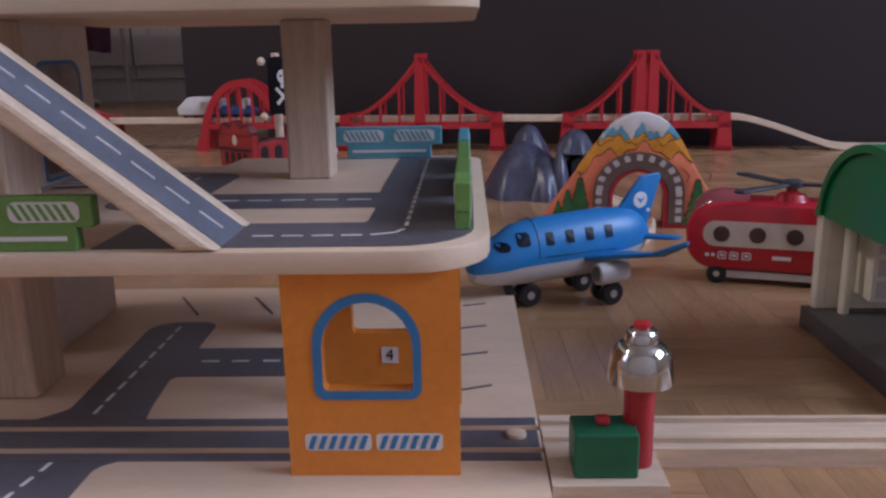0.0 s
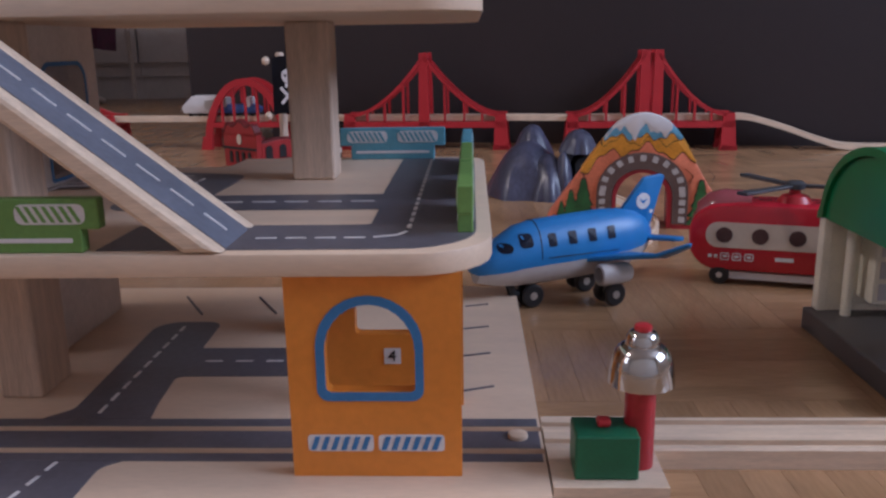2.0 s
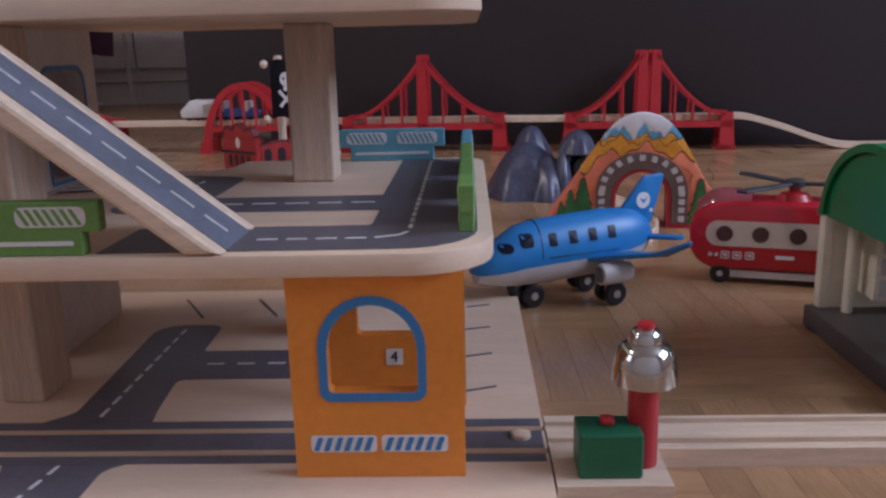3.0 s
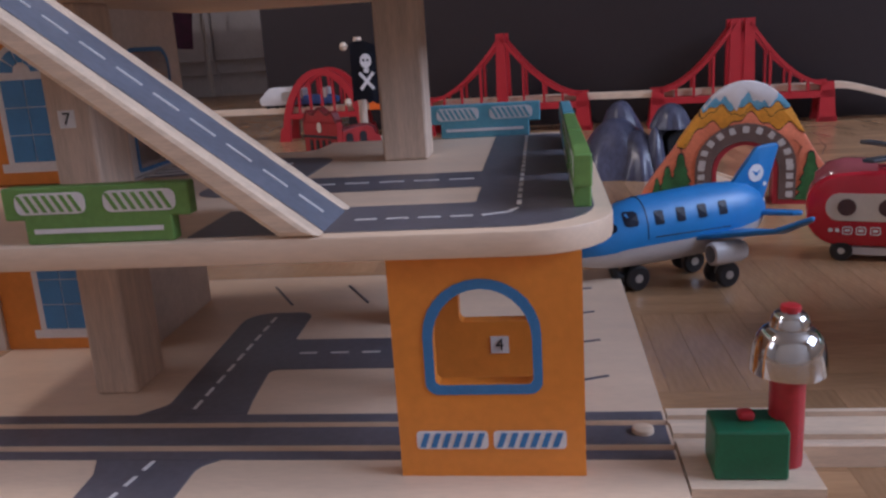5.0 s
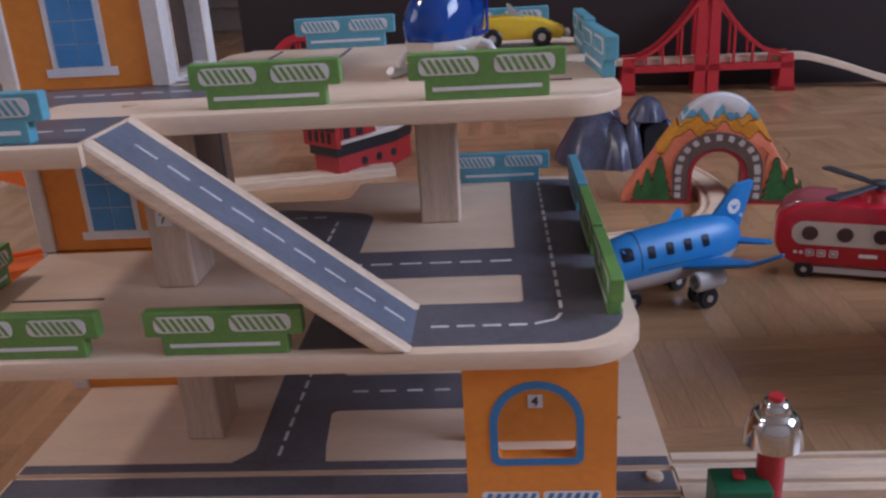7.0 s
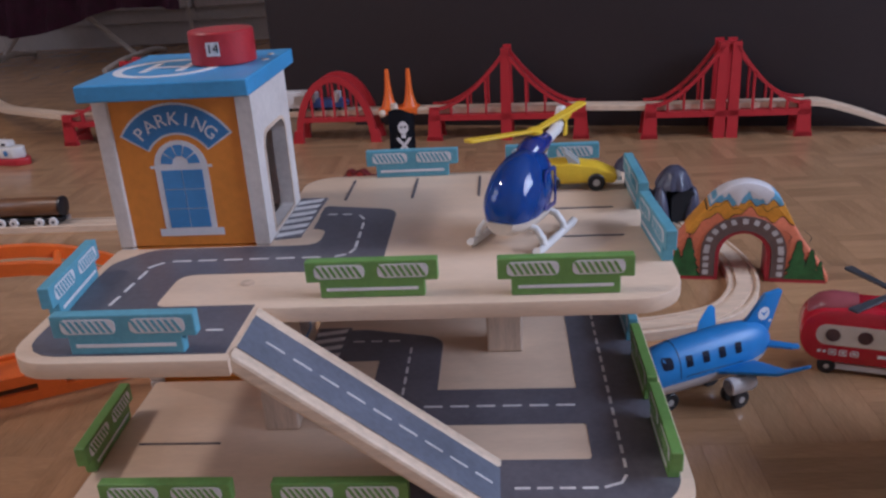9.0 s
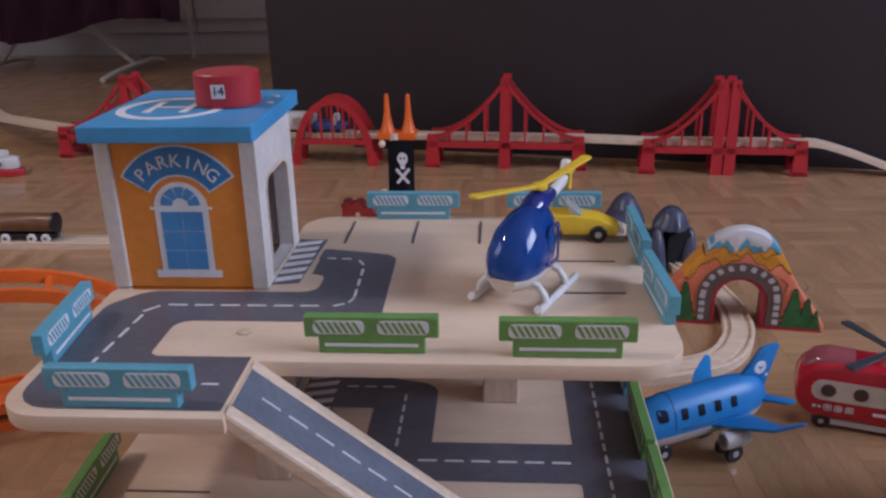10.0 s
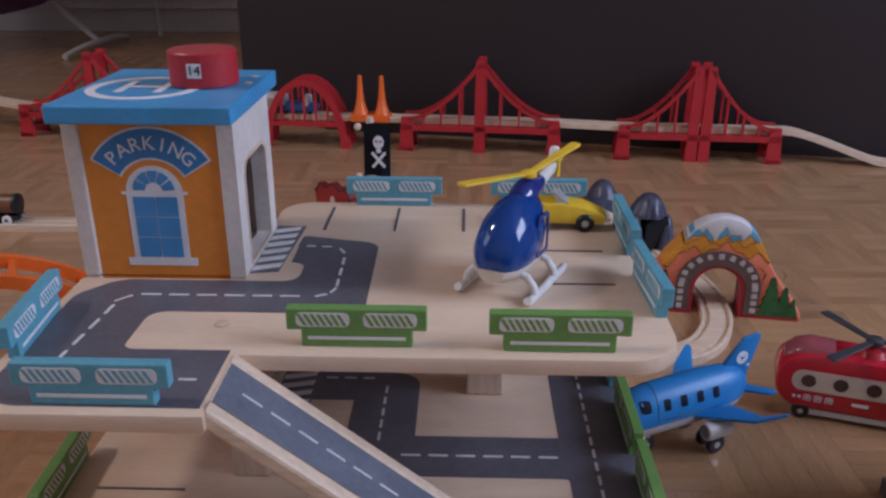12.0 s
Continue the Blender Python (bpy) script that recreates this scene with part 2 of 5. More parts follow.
east = prism([(SOUTH, -0.05), (NORTH, -0.05), (NORTH, HIGH), (SOUTH, HIGH)], 0, 0.12, holes=[[(-1.15, 1.1), (0.55, 1.1), (0.55, 2.4), (-1.15, 2.4)]])
tagged(part("wall_east", moved(east, Matrix(((0, 0, 1, EAST), (1, 0, 0, 0), (0, 1, 0, 0), (0, 0, 0, 1)))), WALL), "pale painted wall with a window opening", "wall", kind="structure")
tagged(part("wall_south", box(WEST, EAST, SOUTH - 0.12, SOUTH, -0.05, HIGH), WALL), "pale painted wall", "wall", kind="structure")

# the tall dark piece of furniture behind the bridges, and the cabinets further back
dark = thing("sideboard", "tall dark brown flat furniture panel standing on the floor", "furniture")
dark.matrix_basis = pose(-0.602, 1.688, 0, 0, 0, -10.5)
part("side_panel", moved(prism([(0, 0.052), (0.21, 0.052), (0.21, 0), (2.3, 0), (2.3, 1.1), (0, 1.1)], -0.04, 0), UPRIGHT), BOARD, dark)
part("top_board", box(0, 2.3, 0.041, 0.55, 1.08, 1.1, 0.003), BOARD, dark)
for x in (0.0, 2.28):
    part("end_board", box(x, x + 0.02, 0.041, 0.55, 0.052, 1.079, 0.002), BOARD, dark)
for k in range(4):
    cab = thing("cabinet", "white painted low cabinet with flat doors and a plinth", "cabinet", group="white cabinets")
    x0 = -3.3 + k * 0.95
    part("body", box(x0, x0 + 0.948, 3.42, 3.88, 0.1, 0.9, 0.003), CABINET, cab)
    part("plinth", box(x0, x0 + 0.948, 3.44, 3.88, 0.0, 0.099), CABINET, cab)
    for d in (0, 1):
        part("door", box(x0 + 0.004 + d * 0.473, x0 + 0.471 + d * 0.473, 3.395, 3.418, 0.16, 0.88, 0.004), CABINET, cab)

# ---- the toy garage ----
Z1, Z2, Z3, THICK = 0.012, 0.131, 0.254, 0.0115
garage = thing("toy_garage", "wooden toy parking garage with three decks, ramp and printed roads", "toy garage")


def decal(outline, z, name, material, parent, holes=(), h=0.0004):
    return part(name, prism(outline, z, z + h, holes), material, parent)


def strip(ax, ay, bx, by, w, z, bm, h=0.0007):
    d = Vector((bx - ax, by - ay)).normalized() * w / 2
    n = Vector((-d.y, d.x))
    return prism([(ax + n.x, ay + n.y), (ax - n.x, ay - n.y), (bx - n.x, by - n.y), (bx + n.x, by + n.y)], z, z + h, bm=bm)


def dash_parts(parent, ax, ay, bx, by, z, n, fill=0.6, w=0.0022, m=None):
    for k in range(n):
        s, e = (k + 0.5 - fill / 2) / n, (k + 0.5 + fill / 2) / n
        b = strip(ax + (bx - ax) * s, ay + (by - ay) * s, ax + (bx - ax) * e, ay + (by - ay) * e, w, z, None)
        part("lane_dash", moved(b, m) if m else b, DASH, parent)


# base board with two rail grooves
profile = [(-0.045, 0), (0.340, 0), (0.340, Z1), (0.0560, Z1), (0.0560, Z1 - 0.003), (0.0505, Z1 - 0.003), (0.0505, Z1), (0.0295, Z1), (0.0295, Z1 - 0.003), (0.0240, Z1 - 0.003), (0.0240, Z1), (-0.045, Z1)]
base = part("base_board", moved(prism(profile, -0.314, 0.130), Matrix(((0, 0, 1, 0), (1, 0, 0, 0), (0, 1, 0, 0), (0, 0, 0, 1)))), BIRCH, garage)
for a, b in ((0.015, 0.0235), (0.030, 0.050), (0.0565, 0.066)):
    decal([(-0.312, a), (0.1285, a), (0.1285, b), (-0.312, b)], Z1, "road_print", ROAD, base)
decal(rounded([(-0.165, 0.0665, 0), (-0.100, 0.0665, 0), (-0.103, 0.085, 0), (-0.107, 0.131, 0.006), (-0.05, 0.131, 0), (0.06, 0.131, 0), (0.06, 0.184, 0), (-0.106, 0.184, 0.003), (-0.108, 0.243, 0.012), (-0.159, 0.243, 0.02), (-0.152, 0.08, 0.01)]), Z1, "road_print", ROAD, base)
decal(rounded([(-0.162, 0.0145, 0), (-0.156, 0.0, 0.01), (-0.153, -0.044, 0), (-0.105, -0.044, 0), (-0.105, 0.008, 0.012), (-0.096, 0.0145, 0)]), Z1, "road_print", ROAD, base)
dash_parts(base, -0.135, 0.235, -0.134, 0.070, Z1, 9, 0.62)
dash_parts(base, -0.100, 0.158, 0.05, 0.158, Z1, 7, 0.55)
dash_parts(base, -0.130, 0.016, -0.139, -0.044, Z1, 4, 0.6)
for ax, ay, bx, by in ((-0.160, 0.312, -0.131, 0.262), (-0.095, 0.31, -0.070, 0.264), (-0.03, 0.31, -0.012, 0.264), (0.105, 0.287, 0.086, 0.281), (0.104, 0.230, 0.084, 0.224), (0.104, 0.173, 0.084, 0.167), (0.105, 0.114, 0.084, 0.106)):
    part("bay_line", strip(ax, ay, bx, by, 0.0018, Z1, None), TICK, base)
part("peg", prism(disc(0.1165, 0.043, 0.0055), Z1 - 0.001, Z1 + 0.003, bevel=0.001), PINE, base, smooth=True)

# middle deck
deck2 = part("middle_deck", prism(rounded([(-0.322, -0.007, 0.025), (0.102, -0.007, 0.04), (0.102, 0.334, 0.025), (-0.104, 0.334, 0), (-0.107, 0.285, 0.01), (-0.200, 0.285, 0), (-0.200, 0.172, 0), (-0.322, 0.172, 0.004)]), Z2 - THICK, Z2, bevel=0.0012), BIRCH, garage, smooth=True)
decal(rounded([(-0.09, 0.001, 0), (0.094, 0.001, 0.04), (0.094, 0.322, 0.02), (0.034, 0.322, 0), (0.034, 0.150, 0.002), (-0.078, 0.150, 0), (-0.078, 0.240, 0.02), (-0.150, 0.258, 0.02), (-0.190, 0.258, 0), (-0.190, 0.2, 0), (-0.132, 0.2, 0), (-0.132, 0.1, 0.02), (0.037, 0.1, 0.003), (0.037, 0.056, 0.004), (-0.09, 0.056, 0)]), Z2, "road_print", ROAD, deck2)
dash_parts(deck2, -0.02, 0.0245, 0.04, 0.0245, Z2, 4, 0.7)
dash_parts(deck2, 0.0585, 0.043, 0.0585, 0.315, Z2, 17, 0.62)
part("lane_dash", strip(0.042, 0.0250, 0.054, 0.030, 0.002, Z2, None), DASH, deck2)
part("lane_dash", strip(0.054, 0.030, 0.058, 0.038, 0.002, Z2, None), DASH, deck2)
dash_parts(deck2, -0.09, 0.125, 0.034, 0.125, Z2, 6, 0.7)
dash_parts(deck2, -0.106, 0.14, -0.106, 0.225, Z2, 5, 0.62)
dash_parts(deck2, -0.18, 0.235, -0.115, 0.235, Z2, 4, 0.62)
for y in (0.038, 0.080):
    part("bay_line", strip(-0.300, y, -0.237, y, 0.0018, Z2, None), TICK, deck2)

part("crossing", prism([(-0.198, 0.182), (-0.168, 0.186), (-0.166, 0.262), (-0.198, 0.262)], Z2 + 0.0005, Z2 + 0.0009), ROAD, deck2)
for k in range(5):
    y = 0.188 + k * 0.015
    part("crossing_bar", prism([(-0.197, y - 0.003), (-0.170, y + 0.004), (-0.169, y + 0.011), (-0.197, y + 0.004)], Z2 + 0.0009, Z2 + 0.0013), DASH, deck2)

# top deck, with the step for the ramp
deck3 = part("top_deck", prism(rounded([(-0.327, -0.012, 0.03), (-0.184, -0.012, 0), (-0.184, 0.057, 0), (0.0985, 0.057, 0.036), (0.0985, 0.352, 0.036), (-0.212, 0.352, 0.03), (-0.207, 0.172, 0), (-0.330, 0.172, 0.004)]), Z3 - THICK, Z3, bevel=0.0012), BIRCH, garage, smooth=True)
decal(rounded([(-0.188, -0.004, 0), (-0.188, 0.062, 0), (-0.258, 0.062, 0.008), (-0.258, 0.116, 0.012), (-0.125, 0.116, 0), (-0.110, 0.116, 0), (-0.112, 0.247, 0.016), (-0.178, 0.262, 0.004), (-0.1785, 0.238, 0), (-0.1775, 0.235, 0), (-0.1775, 0.205, 0), (-0.166, 0.203, 0.010), (-0.166, 0.168, 0.012), (-0.3, 0.168, 0.025), (-0.322, 0.14, 0.02), (-0.318, -0.004, 0.025)], 4), Z3, "road_print", ROAD, deck3)
dash_parts(deck3, -0.195, 0.026, -0.285, 0.026, Z3, 5, 0.6)
dash_parts(deck3, -0.292, 0.040, -0.287, 0.128, Z3, 4, 0.66)
dash_parts(deck3, -0.277, 0.142, -0.156, 0.142, Z3, 6, 0.7)
part("lane_dash", strip(-0.289, 0.130, -0.280, 0.140, 0.002, Z3, None), DASH, deck3)
dash_parts(deck3, -0.135, 0.156, -0.137, 0.218, Z3, 3, 0.66)
for k in range(2):
    a0, a1 = radians(-80 + 45 * k), radians(-48 + 45 * k)
    part("lane_dash", strip(-0.151 + 0.016 * math.cos(a0), 0.158 + 0.016 * math.sin(a0), -0.151 + 0.016 * math.cos(a1), 0.158 + 0.016 * math.sin(a1), 0.002, Z3, None), DASH, deck3)
part("lane_dash", strip(-0.138, 0.224, -0.143, 0.234, 0.002, Z3, None), DASH, deck3)
dash_parts(deck3, -0.148, 0.237, -0.174, 0.239, Z3, 2, 0.6)
part("crossing", prism([(-0.205, 0.182), (-0.184, 0.186), (-0.180, 0.285), (-0.205, 0.285)], Z3, Z3 + 0.0006), ROAD, deck3)
for k in range(6):
    y = 0.190 + k * 0.016
    part("crossing_bar", prism([(-0.2045, y - 0.004), (-0.1845, y + 0.004), (-0.1835, y + 0.0125), (-0.2045, y + 0.0045)], Z3 + 0.0006, Z3 + 0.001), DASH, deck3)
for x in (-0.163, -0.102, -0.042):
    part("bay_line", strip(x, 0.335, x, 0.277, 0.0022, Z3, None), TICK, deck3)
for y in (0.117, 0.170, 0.235):
    part("bay_line", strip(0.018, y, 0.0715, y, 0.0018, Z3, None), TICK, deck3)
part("screw_plug", prism(disc(-0.203, 0.098, 0.005), Z3, Z3 + 0.0008), PLY, deck3)


# posts between the decks
def post(x0, x1, y0, y1, z0, z1):
    return part("post", box(x0, x1, y0, y1, z0, z1, 0.0018), PINE_UP, garage)


for z0, z1 in ((Z1, Z2 - THICK), (Z2, Z3 - THICK)):
    post(-0.038, -0.007, 0.211, 0.241, z0, z1)
    post(-0.2065, -0.180, 0.096, 0.136, z0, z1)


def number_sticker(body, m, parent, w=0.0100):
    st = part("number_sticker", prism([(-w / 2, -w / 2), (w / 2, -w / 2), (w / 2, w / 2), (-w / 2, w / 2)], 0, 0.0003), STICKER, parent, "white paper sticker with a printed number", m)
    part("number", moved(text_bm(body, w * 0.95), Matrix.Translation((0, 0, 0.0006))), INK, st)
    return st


number_sticker("7", pose(-0.1945, 0.0958, 0.180, 90, 0, 0), garage)


# the tower at the rear, one storey on each level
def grid_window(parent, cx, z0, w, h, y, arch_h):
    """A printed white-framed window with blue panes on a front wall."""
    m = Matrix.Translation((0, y, 0)) @ UPRIGHT
    top = z0 + h
    fr = part("window_print", moved(prism(arch(cx - w / 2, cx + w / 2, z0, top, w / 2), 0, 0.0004), m), WHITE_PRINT, parent)
    part("sill_print", moved(prism([(cx - w * 0.62, z0 - 0.005), (cx + w * 0.62, z0 - 0.005), (cx + w * 0.62, z0 + 0.001), (cx - w * 0.62, z0 + 0.001)], 0, 0.0007), m), WHITE_PRINT, parent)
    part("ledge_print", moved(prism([(cx - w * 0.58, top - w / 2 - 0.001), (cx + w * 0.58, top - w / 2 - 0.001), (cx + w * 0.58, top - w / 2 + 0.0012), (cx - w * 0.58, top - w / 2 + 0.0012)], 0, 0.0006), m), WHITE_PRINT, parent)
    iw, zt = w * 0.78, top - w / 2 - 0.002
    for r in range(3):
        for c in range(2):
            x0 = cx - iw / 2 + c * (iw / 2 + 0.0003)
            a, b = z0 + 0.002 + (zt - z0 - 0.002) * r / 3, z0 + 0.002 + (zt - z0 - 0.002) * (r + 1) / 3 - 0.0007
            part("pane_print", moved(prism([(x0, a), (x0 + iw / 2 - 0.0004, a), (x0 + iw / 2 - 0.0004, b), (x0, b)], 0.0004, 0.0009), m), PALE_BLUE, parent)
    for k in range(5):
        t0, t1 = math.pi * (k + 0.07) / 5, math.pi * (k + 0.93) / 5
        zz, r0, r1 = top - w / 2 + 0.002, iw * 0.2, iw * 0.47
        o = [(cx + r1 * math.cos(t0 + (t1 - t0) * j / 4), zz + r1 * math.sin(t0 + (t1 - t0) * j / 4)) for j in range(5)]
        o += [(cx + r0 * math.cos(t1 - (t1 - t0) * j / 2), zz + r0 * math.sin(t1 - (t1 - t0) * j / 2)) for j in range(3)]
        part("pane_print", moved(prism(o, 0.0004, 0.0009), m), PALE_BLUE, parent)
    return fr


TX0, TX1, TY0, TY1 = -0.3285, -0.2055, 0.173, 0.281
for z0, z1, top in ((Z1, Z2 - 0.0005, False), (Z2 + 0.0005, Z3 - 0.0005, False), (Z3 + 0.0005, 0.377, True)):
    body = part("tower_storey", box(TX0 + 0.012, TX1 - 0.012, TY0 + 0.003, TY0 + 0.009, z0, z1), ORANGE, garage, "orange printed front board")
    part("corner_board", box(TX0, TX0 + 0.0118, TY0, TY1, z0, z1, 0.001), WHITE_WOOD, body)
    solid = z0 < Z2
    if solid:
        part("side_board", box(TX1 - 0.0118, TX1, TY0, TY1, z0, z1, 0.001), WHITE_WOOD, body)
    else:
        side = prism([(TY0, z0), (TY1, z0), (TY1, z1), (TY0, z1)], 0, 0.0118, holes=[rounded([(TY0 + 0.022, z0 + 0.004, 0.002), (TY1 - 0.022, z0 + 0.004, 0.002), (TY1 - 0.022, z1 - 0.039, 0.012), (TY0 + 0.022, z1 - 0.039, 0.012)])])
        part("doorway_board", moved(side, Matrix(((0, 0, 1, TX1 - 0.0118), (1, 0, 0, 0), (0, 1, 0, 0), (0, 0, 0, 1)))), WHITE_WOOD, body)
        ring = prism(rounded([(TY0 + 0.019, z0 + 0.002, 0.003), (TY1 - 0.019, z0 + 0.002, 0.003), (TY1 - 0.019, z1 - 0.036, 0.014), (TY0 + 0.019, z1 - 0.036, 0.014)]), 0, 0.0005,
                     holes=[rounded([(TY0 + 0.022, z0 + 0.0045, 0.002), (TY1 - 0.022, z0 + 0.0045, 0.002), (TY1 - 0.022, z1 - 0.039, 0.012), (TY0 + 0.022, z1 - 0.039, 0.012)])])
        part("doorway_outline", moved(ring, Matrix(((0, 0, 1, TX1), (1, 0, 0, 0), (0, 1, 0, 0), (0, 0, 0, 1)))), PALE_BLUE if not top else PLY, body)
    part("back_board", box(TX0 + 0.012, TX1 - 0.012, TY1 - 0.008, TY1, z0, z1), WHITE_WOOD, body)
    cx = (TX0 + TX1) / 2
    grid_window(body, cx - 0.001, z0 + 0.0135, 0.042, 0.073 if top else 0.08, TY0 + 0.0028, 0.02)
    if top:
        m = Matrix.Translation((0, TY0 + 0.0024, 0)) @ UPRIGHT
        cz, r0, r1, half = z0 + 0.0640, 0.0285, 0.0500, radians(57)
        cx -= 0.0005

        def arc_band(ra, rb, ha, edge):
            o = [(cx + rb * math.sin(-ha + 2 * ha * k / 16), cz + rb * math.cos(-ha + 2 * ha * k / 16)) for k in range(17)]
            return o + [(cx + ra * math.sin(ha - 2 * ha * k / 16), cz + ra * math.cos(ha - 2 * ha * k / 16)) for k in range(17)]

        part("sign_border", moved(prism(arc_band(r0 - 0.0016, r1 + 0.0016, half + 0.03, 0), 0, 0.0004), m), WHITE_PRINT, body)
        part("sign", moved(prism(arc_band(r0, r1, half, 0), 0.0004, 0.0008), m), BLUE_PRINT, body)
        for k, ch in enumerate("PARKING"):
            a = radians(-44.4 + 14.8 * k)
            lm = m @ Matrix.Translation((cx + 0.0390 * math.sin(a), cz + 0.0390 * math.cos(a), 0.0012)) @ Matrix.Rotation(-a, 4, "Z")
            part("letter", moved(text_bm(ch, 0.0142), lm), WHITE_PRINT, body)
        roof = part("roof", box(-0.3275, -0.199, 0.150, 0.292, z1, z1 + 0.0125, 0.0012), ROOF_BLUE, garage, "bright blue flat roof with a printed helipad")
        rz = z1 + 0.0125
        part("helipad_ring", prism(disc(cx - 0.012, 0.214, 0.042, 40), rz, rz + 0.0004, holes=[disc(cx - 0.012, 0.214, 0.035, 40)]), WHITE_PRINT, roof)
        part("helipad_letter", moved(text_bm("H", 0.060), Matrix.Translation((cx - 0.012, 0.214, rz + 0.0004))), WHITE_PRINT, roof)
        part("screw_plug", prism(disc(TX1 - 0.004, 0.262, 0.003), rz, rz + 0.0005), PLY, roof)
        part("screw_plug", prism(disc(TX1 - 0.002, 0.235, 0.003), rz, rz + 0.0005), PLY, roof)

# the orange booth that the rails run through
booth = part("booth_front", moved(prism([(0, Z1), (0.086, Z1), (0.086, Z2 - THICK), (0, Z2 - THICK)], 0, 0.009, holes=[arch(0.0185, 0.0635, 0.058, 0.104, 0.024, r=0.003)]), Matrix.Translation((0, 0.009, 0)) @ UPRIGHT), ORANGE, garage, "orange booth wall with a round-headed window")
m = Matrix.Translation((0, -0.0002, 0)) @ UPRIGHT
part("window_outline", moved(prism(arch(0.0142, 0.0675, 0.0535, 0.1085, 0.0265, r=0.006), 0, 0.0004, holes=[arch(0.0187, 0.0633, 0.0582, 0.1038, 0.0238, r=0.003)]), m), BLUE_PRINT, booth)
for x0 in (0.0082, 0.0440):
    part("striped_panel", moved(prism(rounded([(x0, 0.0262, 0.002), (x0 + 0.0333, 0.0262, 0.002), (x0 + 0.0333, 0.0352, 0.002), (x0, 0.0352, 0.002)]), 0, 0.0004), m), WHITE_PRINT, booth)
    bm = None
    for k in range(6):
        a = x0 + 0.0013 + k * 0.0051
        bm = prism([(a, 0.0271), (a + 0.0027, 0.0271), (a + 0.0052, 0.0343), (a + 0.0025, 0.0343)], 0.0004, 0.0008, bm=bm)
    part("stripes", moved(bm, m), BLUE_PRINT, booth)
booth_back = part("booth_back", moved(prism([(0.0, Z1), (0.086, Z1), (0.086, Z2 - THICK), (0.0, Z2 - THICK)], 0, 0.009, holes=[arch(0.0215, 0.0685, 0.0575, 0.104, 0.02, r=0.003)]), Matrix.Translation((0, 0.095, 0)) @ UPRIGHT), ORANGE, garage, "orange booth wall with a round-headed window")
number_sticker("4", pose(0.0435, 0.0857, 0.0440, 90, 0, 0), booth_back)

# the ramp: a thick board with raised edges and a printed road
RX0, RX1 = -0.184, -0.028
slope = math.atan2(Z3 - Z2, RX1 - RX0)
run = math.hypot(RX1 - RX0, Z3 - Z2)
rm = Matrix(((math.cos(slope), 0, math.sin(slope), RX0), (0, 1, 0, 0), (-math.sin(slope), 0, math.cos(slope), Z3 + 0.0005), (0, 0, 0, 1)))
T = 0.0105
sidep = [(0, 0), (run, 0), (run - T / math.tan(slope), -T), (T * math.tan(slope) * 0.15, -T)]
prof = Matrix(((1, 0, 0, 0), (0, 0, -1, 0), (0, 1, 0, 0), (0, 0, 0, 1)))
bm = moved(prism(sidep, -0.0463, -0.0037), prof)
ramp_ob = part("ramp", moved(bm, rm), PINE, garage, "sloping wooden ramp with a printed road")
for y0, y1 in ((-0.008, 0.0036), (0.0464, 0.058)):
    part("kerb", moved(moved(prism([(0, 0.0008), (run + 0.001, 0.0008), (run - T / math.tan(slope), -T), (0, -T)], -y1, -y0, bevel=0.0026), prof), rm), PINE, ramp_ob)
part("road_print", moved(prism([(0.001, 0.0038), (run + 0.0006, 0.0038), (run + 0.0006, 0.0462), (0.001, 0.0462)], 0, 0.0004), rm), ROAD_RAMP, ramp_ob)
dash_parts(ramp_ob, 0.012, 0.025, run - 0.003, 0.025, 0.0002, 9, 0.68, 0.0016, rm)


# fences plugged into the deck edges
def fence(material, m):
    u, l = 0.0445, 0.0354
    o = rounded([(-l, 0, 0.001), (l, 0, 0.001), (l, 0.0115, 0), (u, 0.0115, 0.001), (u, 0.0265, 0.001), (-u, 0.0265, 0.001), (-u, 0.0115, 0.001), (-l, 0.0115, 0)], 2)
    fe = part("fence", moved(prism(o, -0.004, 0.004, bevel=0.0008), UPRIGHT), material, garage, m=m)
    for s in (1, -1):
        mm = Matrix.Rotation(0 if s > 0 else math.pi, 4, "Z") @ Matrix.Translation((0, -0.0041, 0)) @ UPRIGHT
        for c in (-0.0213, 0.0213):
            part("striped_panel", moved(prism(rounded([(c - 0.0170, 0.0142, 0.0035), (c + 0.0170, 0.0142, 0.0035), (c + 0.0170, 0.0240, 0.0035), (c - 0.0170, 0.0240, 0.0035)], 3), 0, 0.0003), mm), WHITE_PRINT, fe)
            bm = None
            for k in range(7):
                a = c - 0.0120 + k * 0.0042
                bm = prism([(a, 0.0152), (a + 0.0021, 0.0152), (a - 0.0022, 0.0230), (a - 0.0043, 0.0230)], 0.0003, 0.0006, bm=bm)
            part("stripes", moved(bm, mm), material, fe)
        part("bar_print", moved(prism([(-0.0310, 0.0052), (0.0310, 0.0052), (0.0310, 0.0074), (-0.0310, 0.0074)], 0, 0.0003), mm), WHITE_PRINT, fe)
    return fe


ga = fence(GREEN, pose(-0.1087, 0.0735, Z3))
copy_thing(ga, pose(0.0195, 0.0705, Z3))
copy_thing(ga, pose(-0.1298, 0.0015, Z2))
copy_thing(ga, pose(-0.2455, 0.0020, Z2))
copy_thing(ga, pose(-0.3235, 0.082, Z2, 0, 0, -87))
copy_thing(ga, pose(0.0885, 0.0700, Z2, 0, 0, -90))
copy_thing(ga, pose(0.0885, 0.1660, Z2, 0, 0, -90))
te = fence(TEAL, pose(-0.2483, 0.0015, Z3))
copy_thing(te, pose(-0.3225, 0.083, Z3, 0, 0, -84))
copy_thing(te, pose(-0.1075, 0.347, Z3))
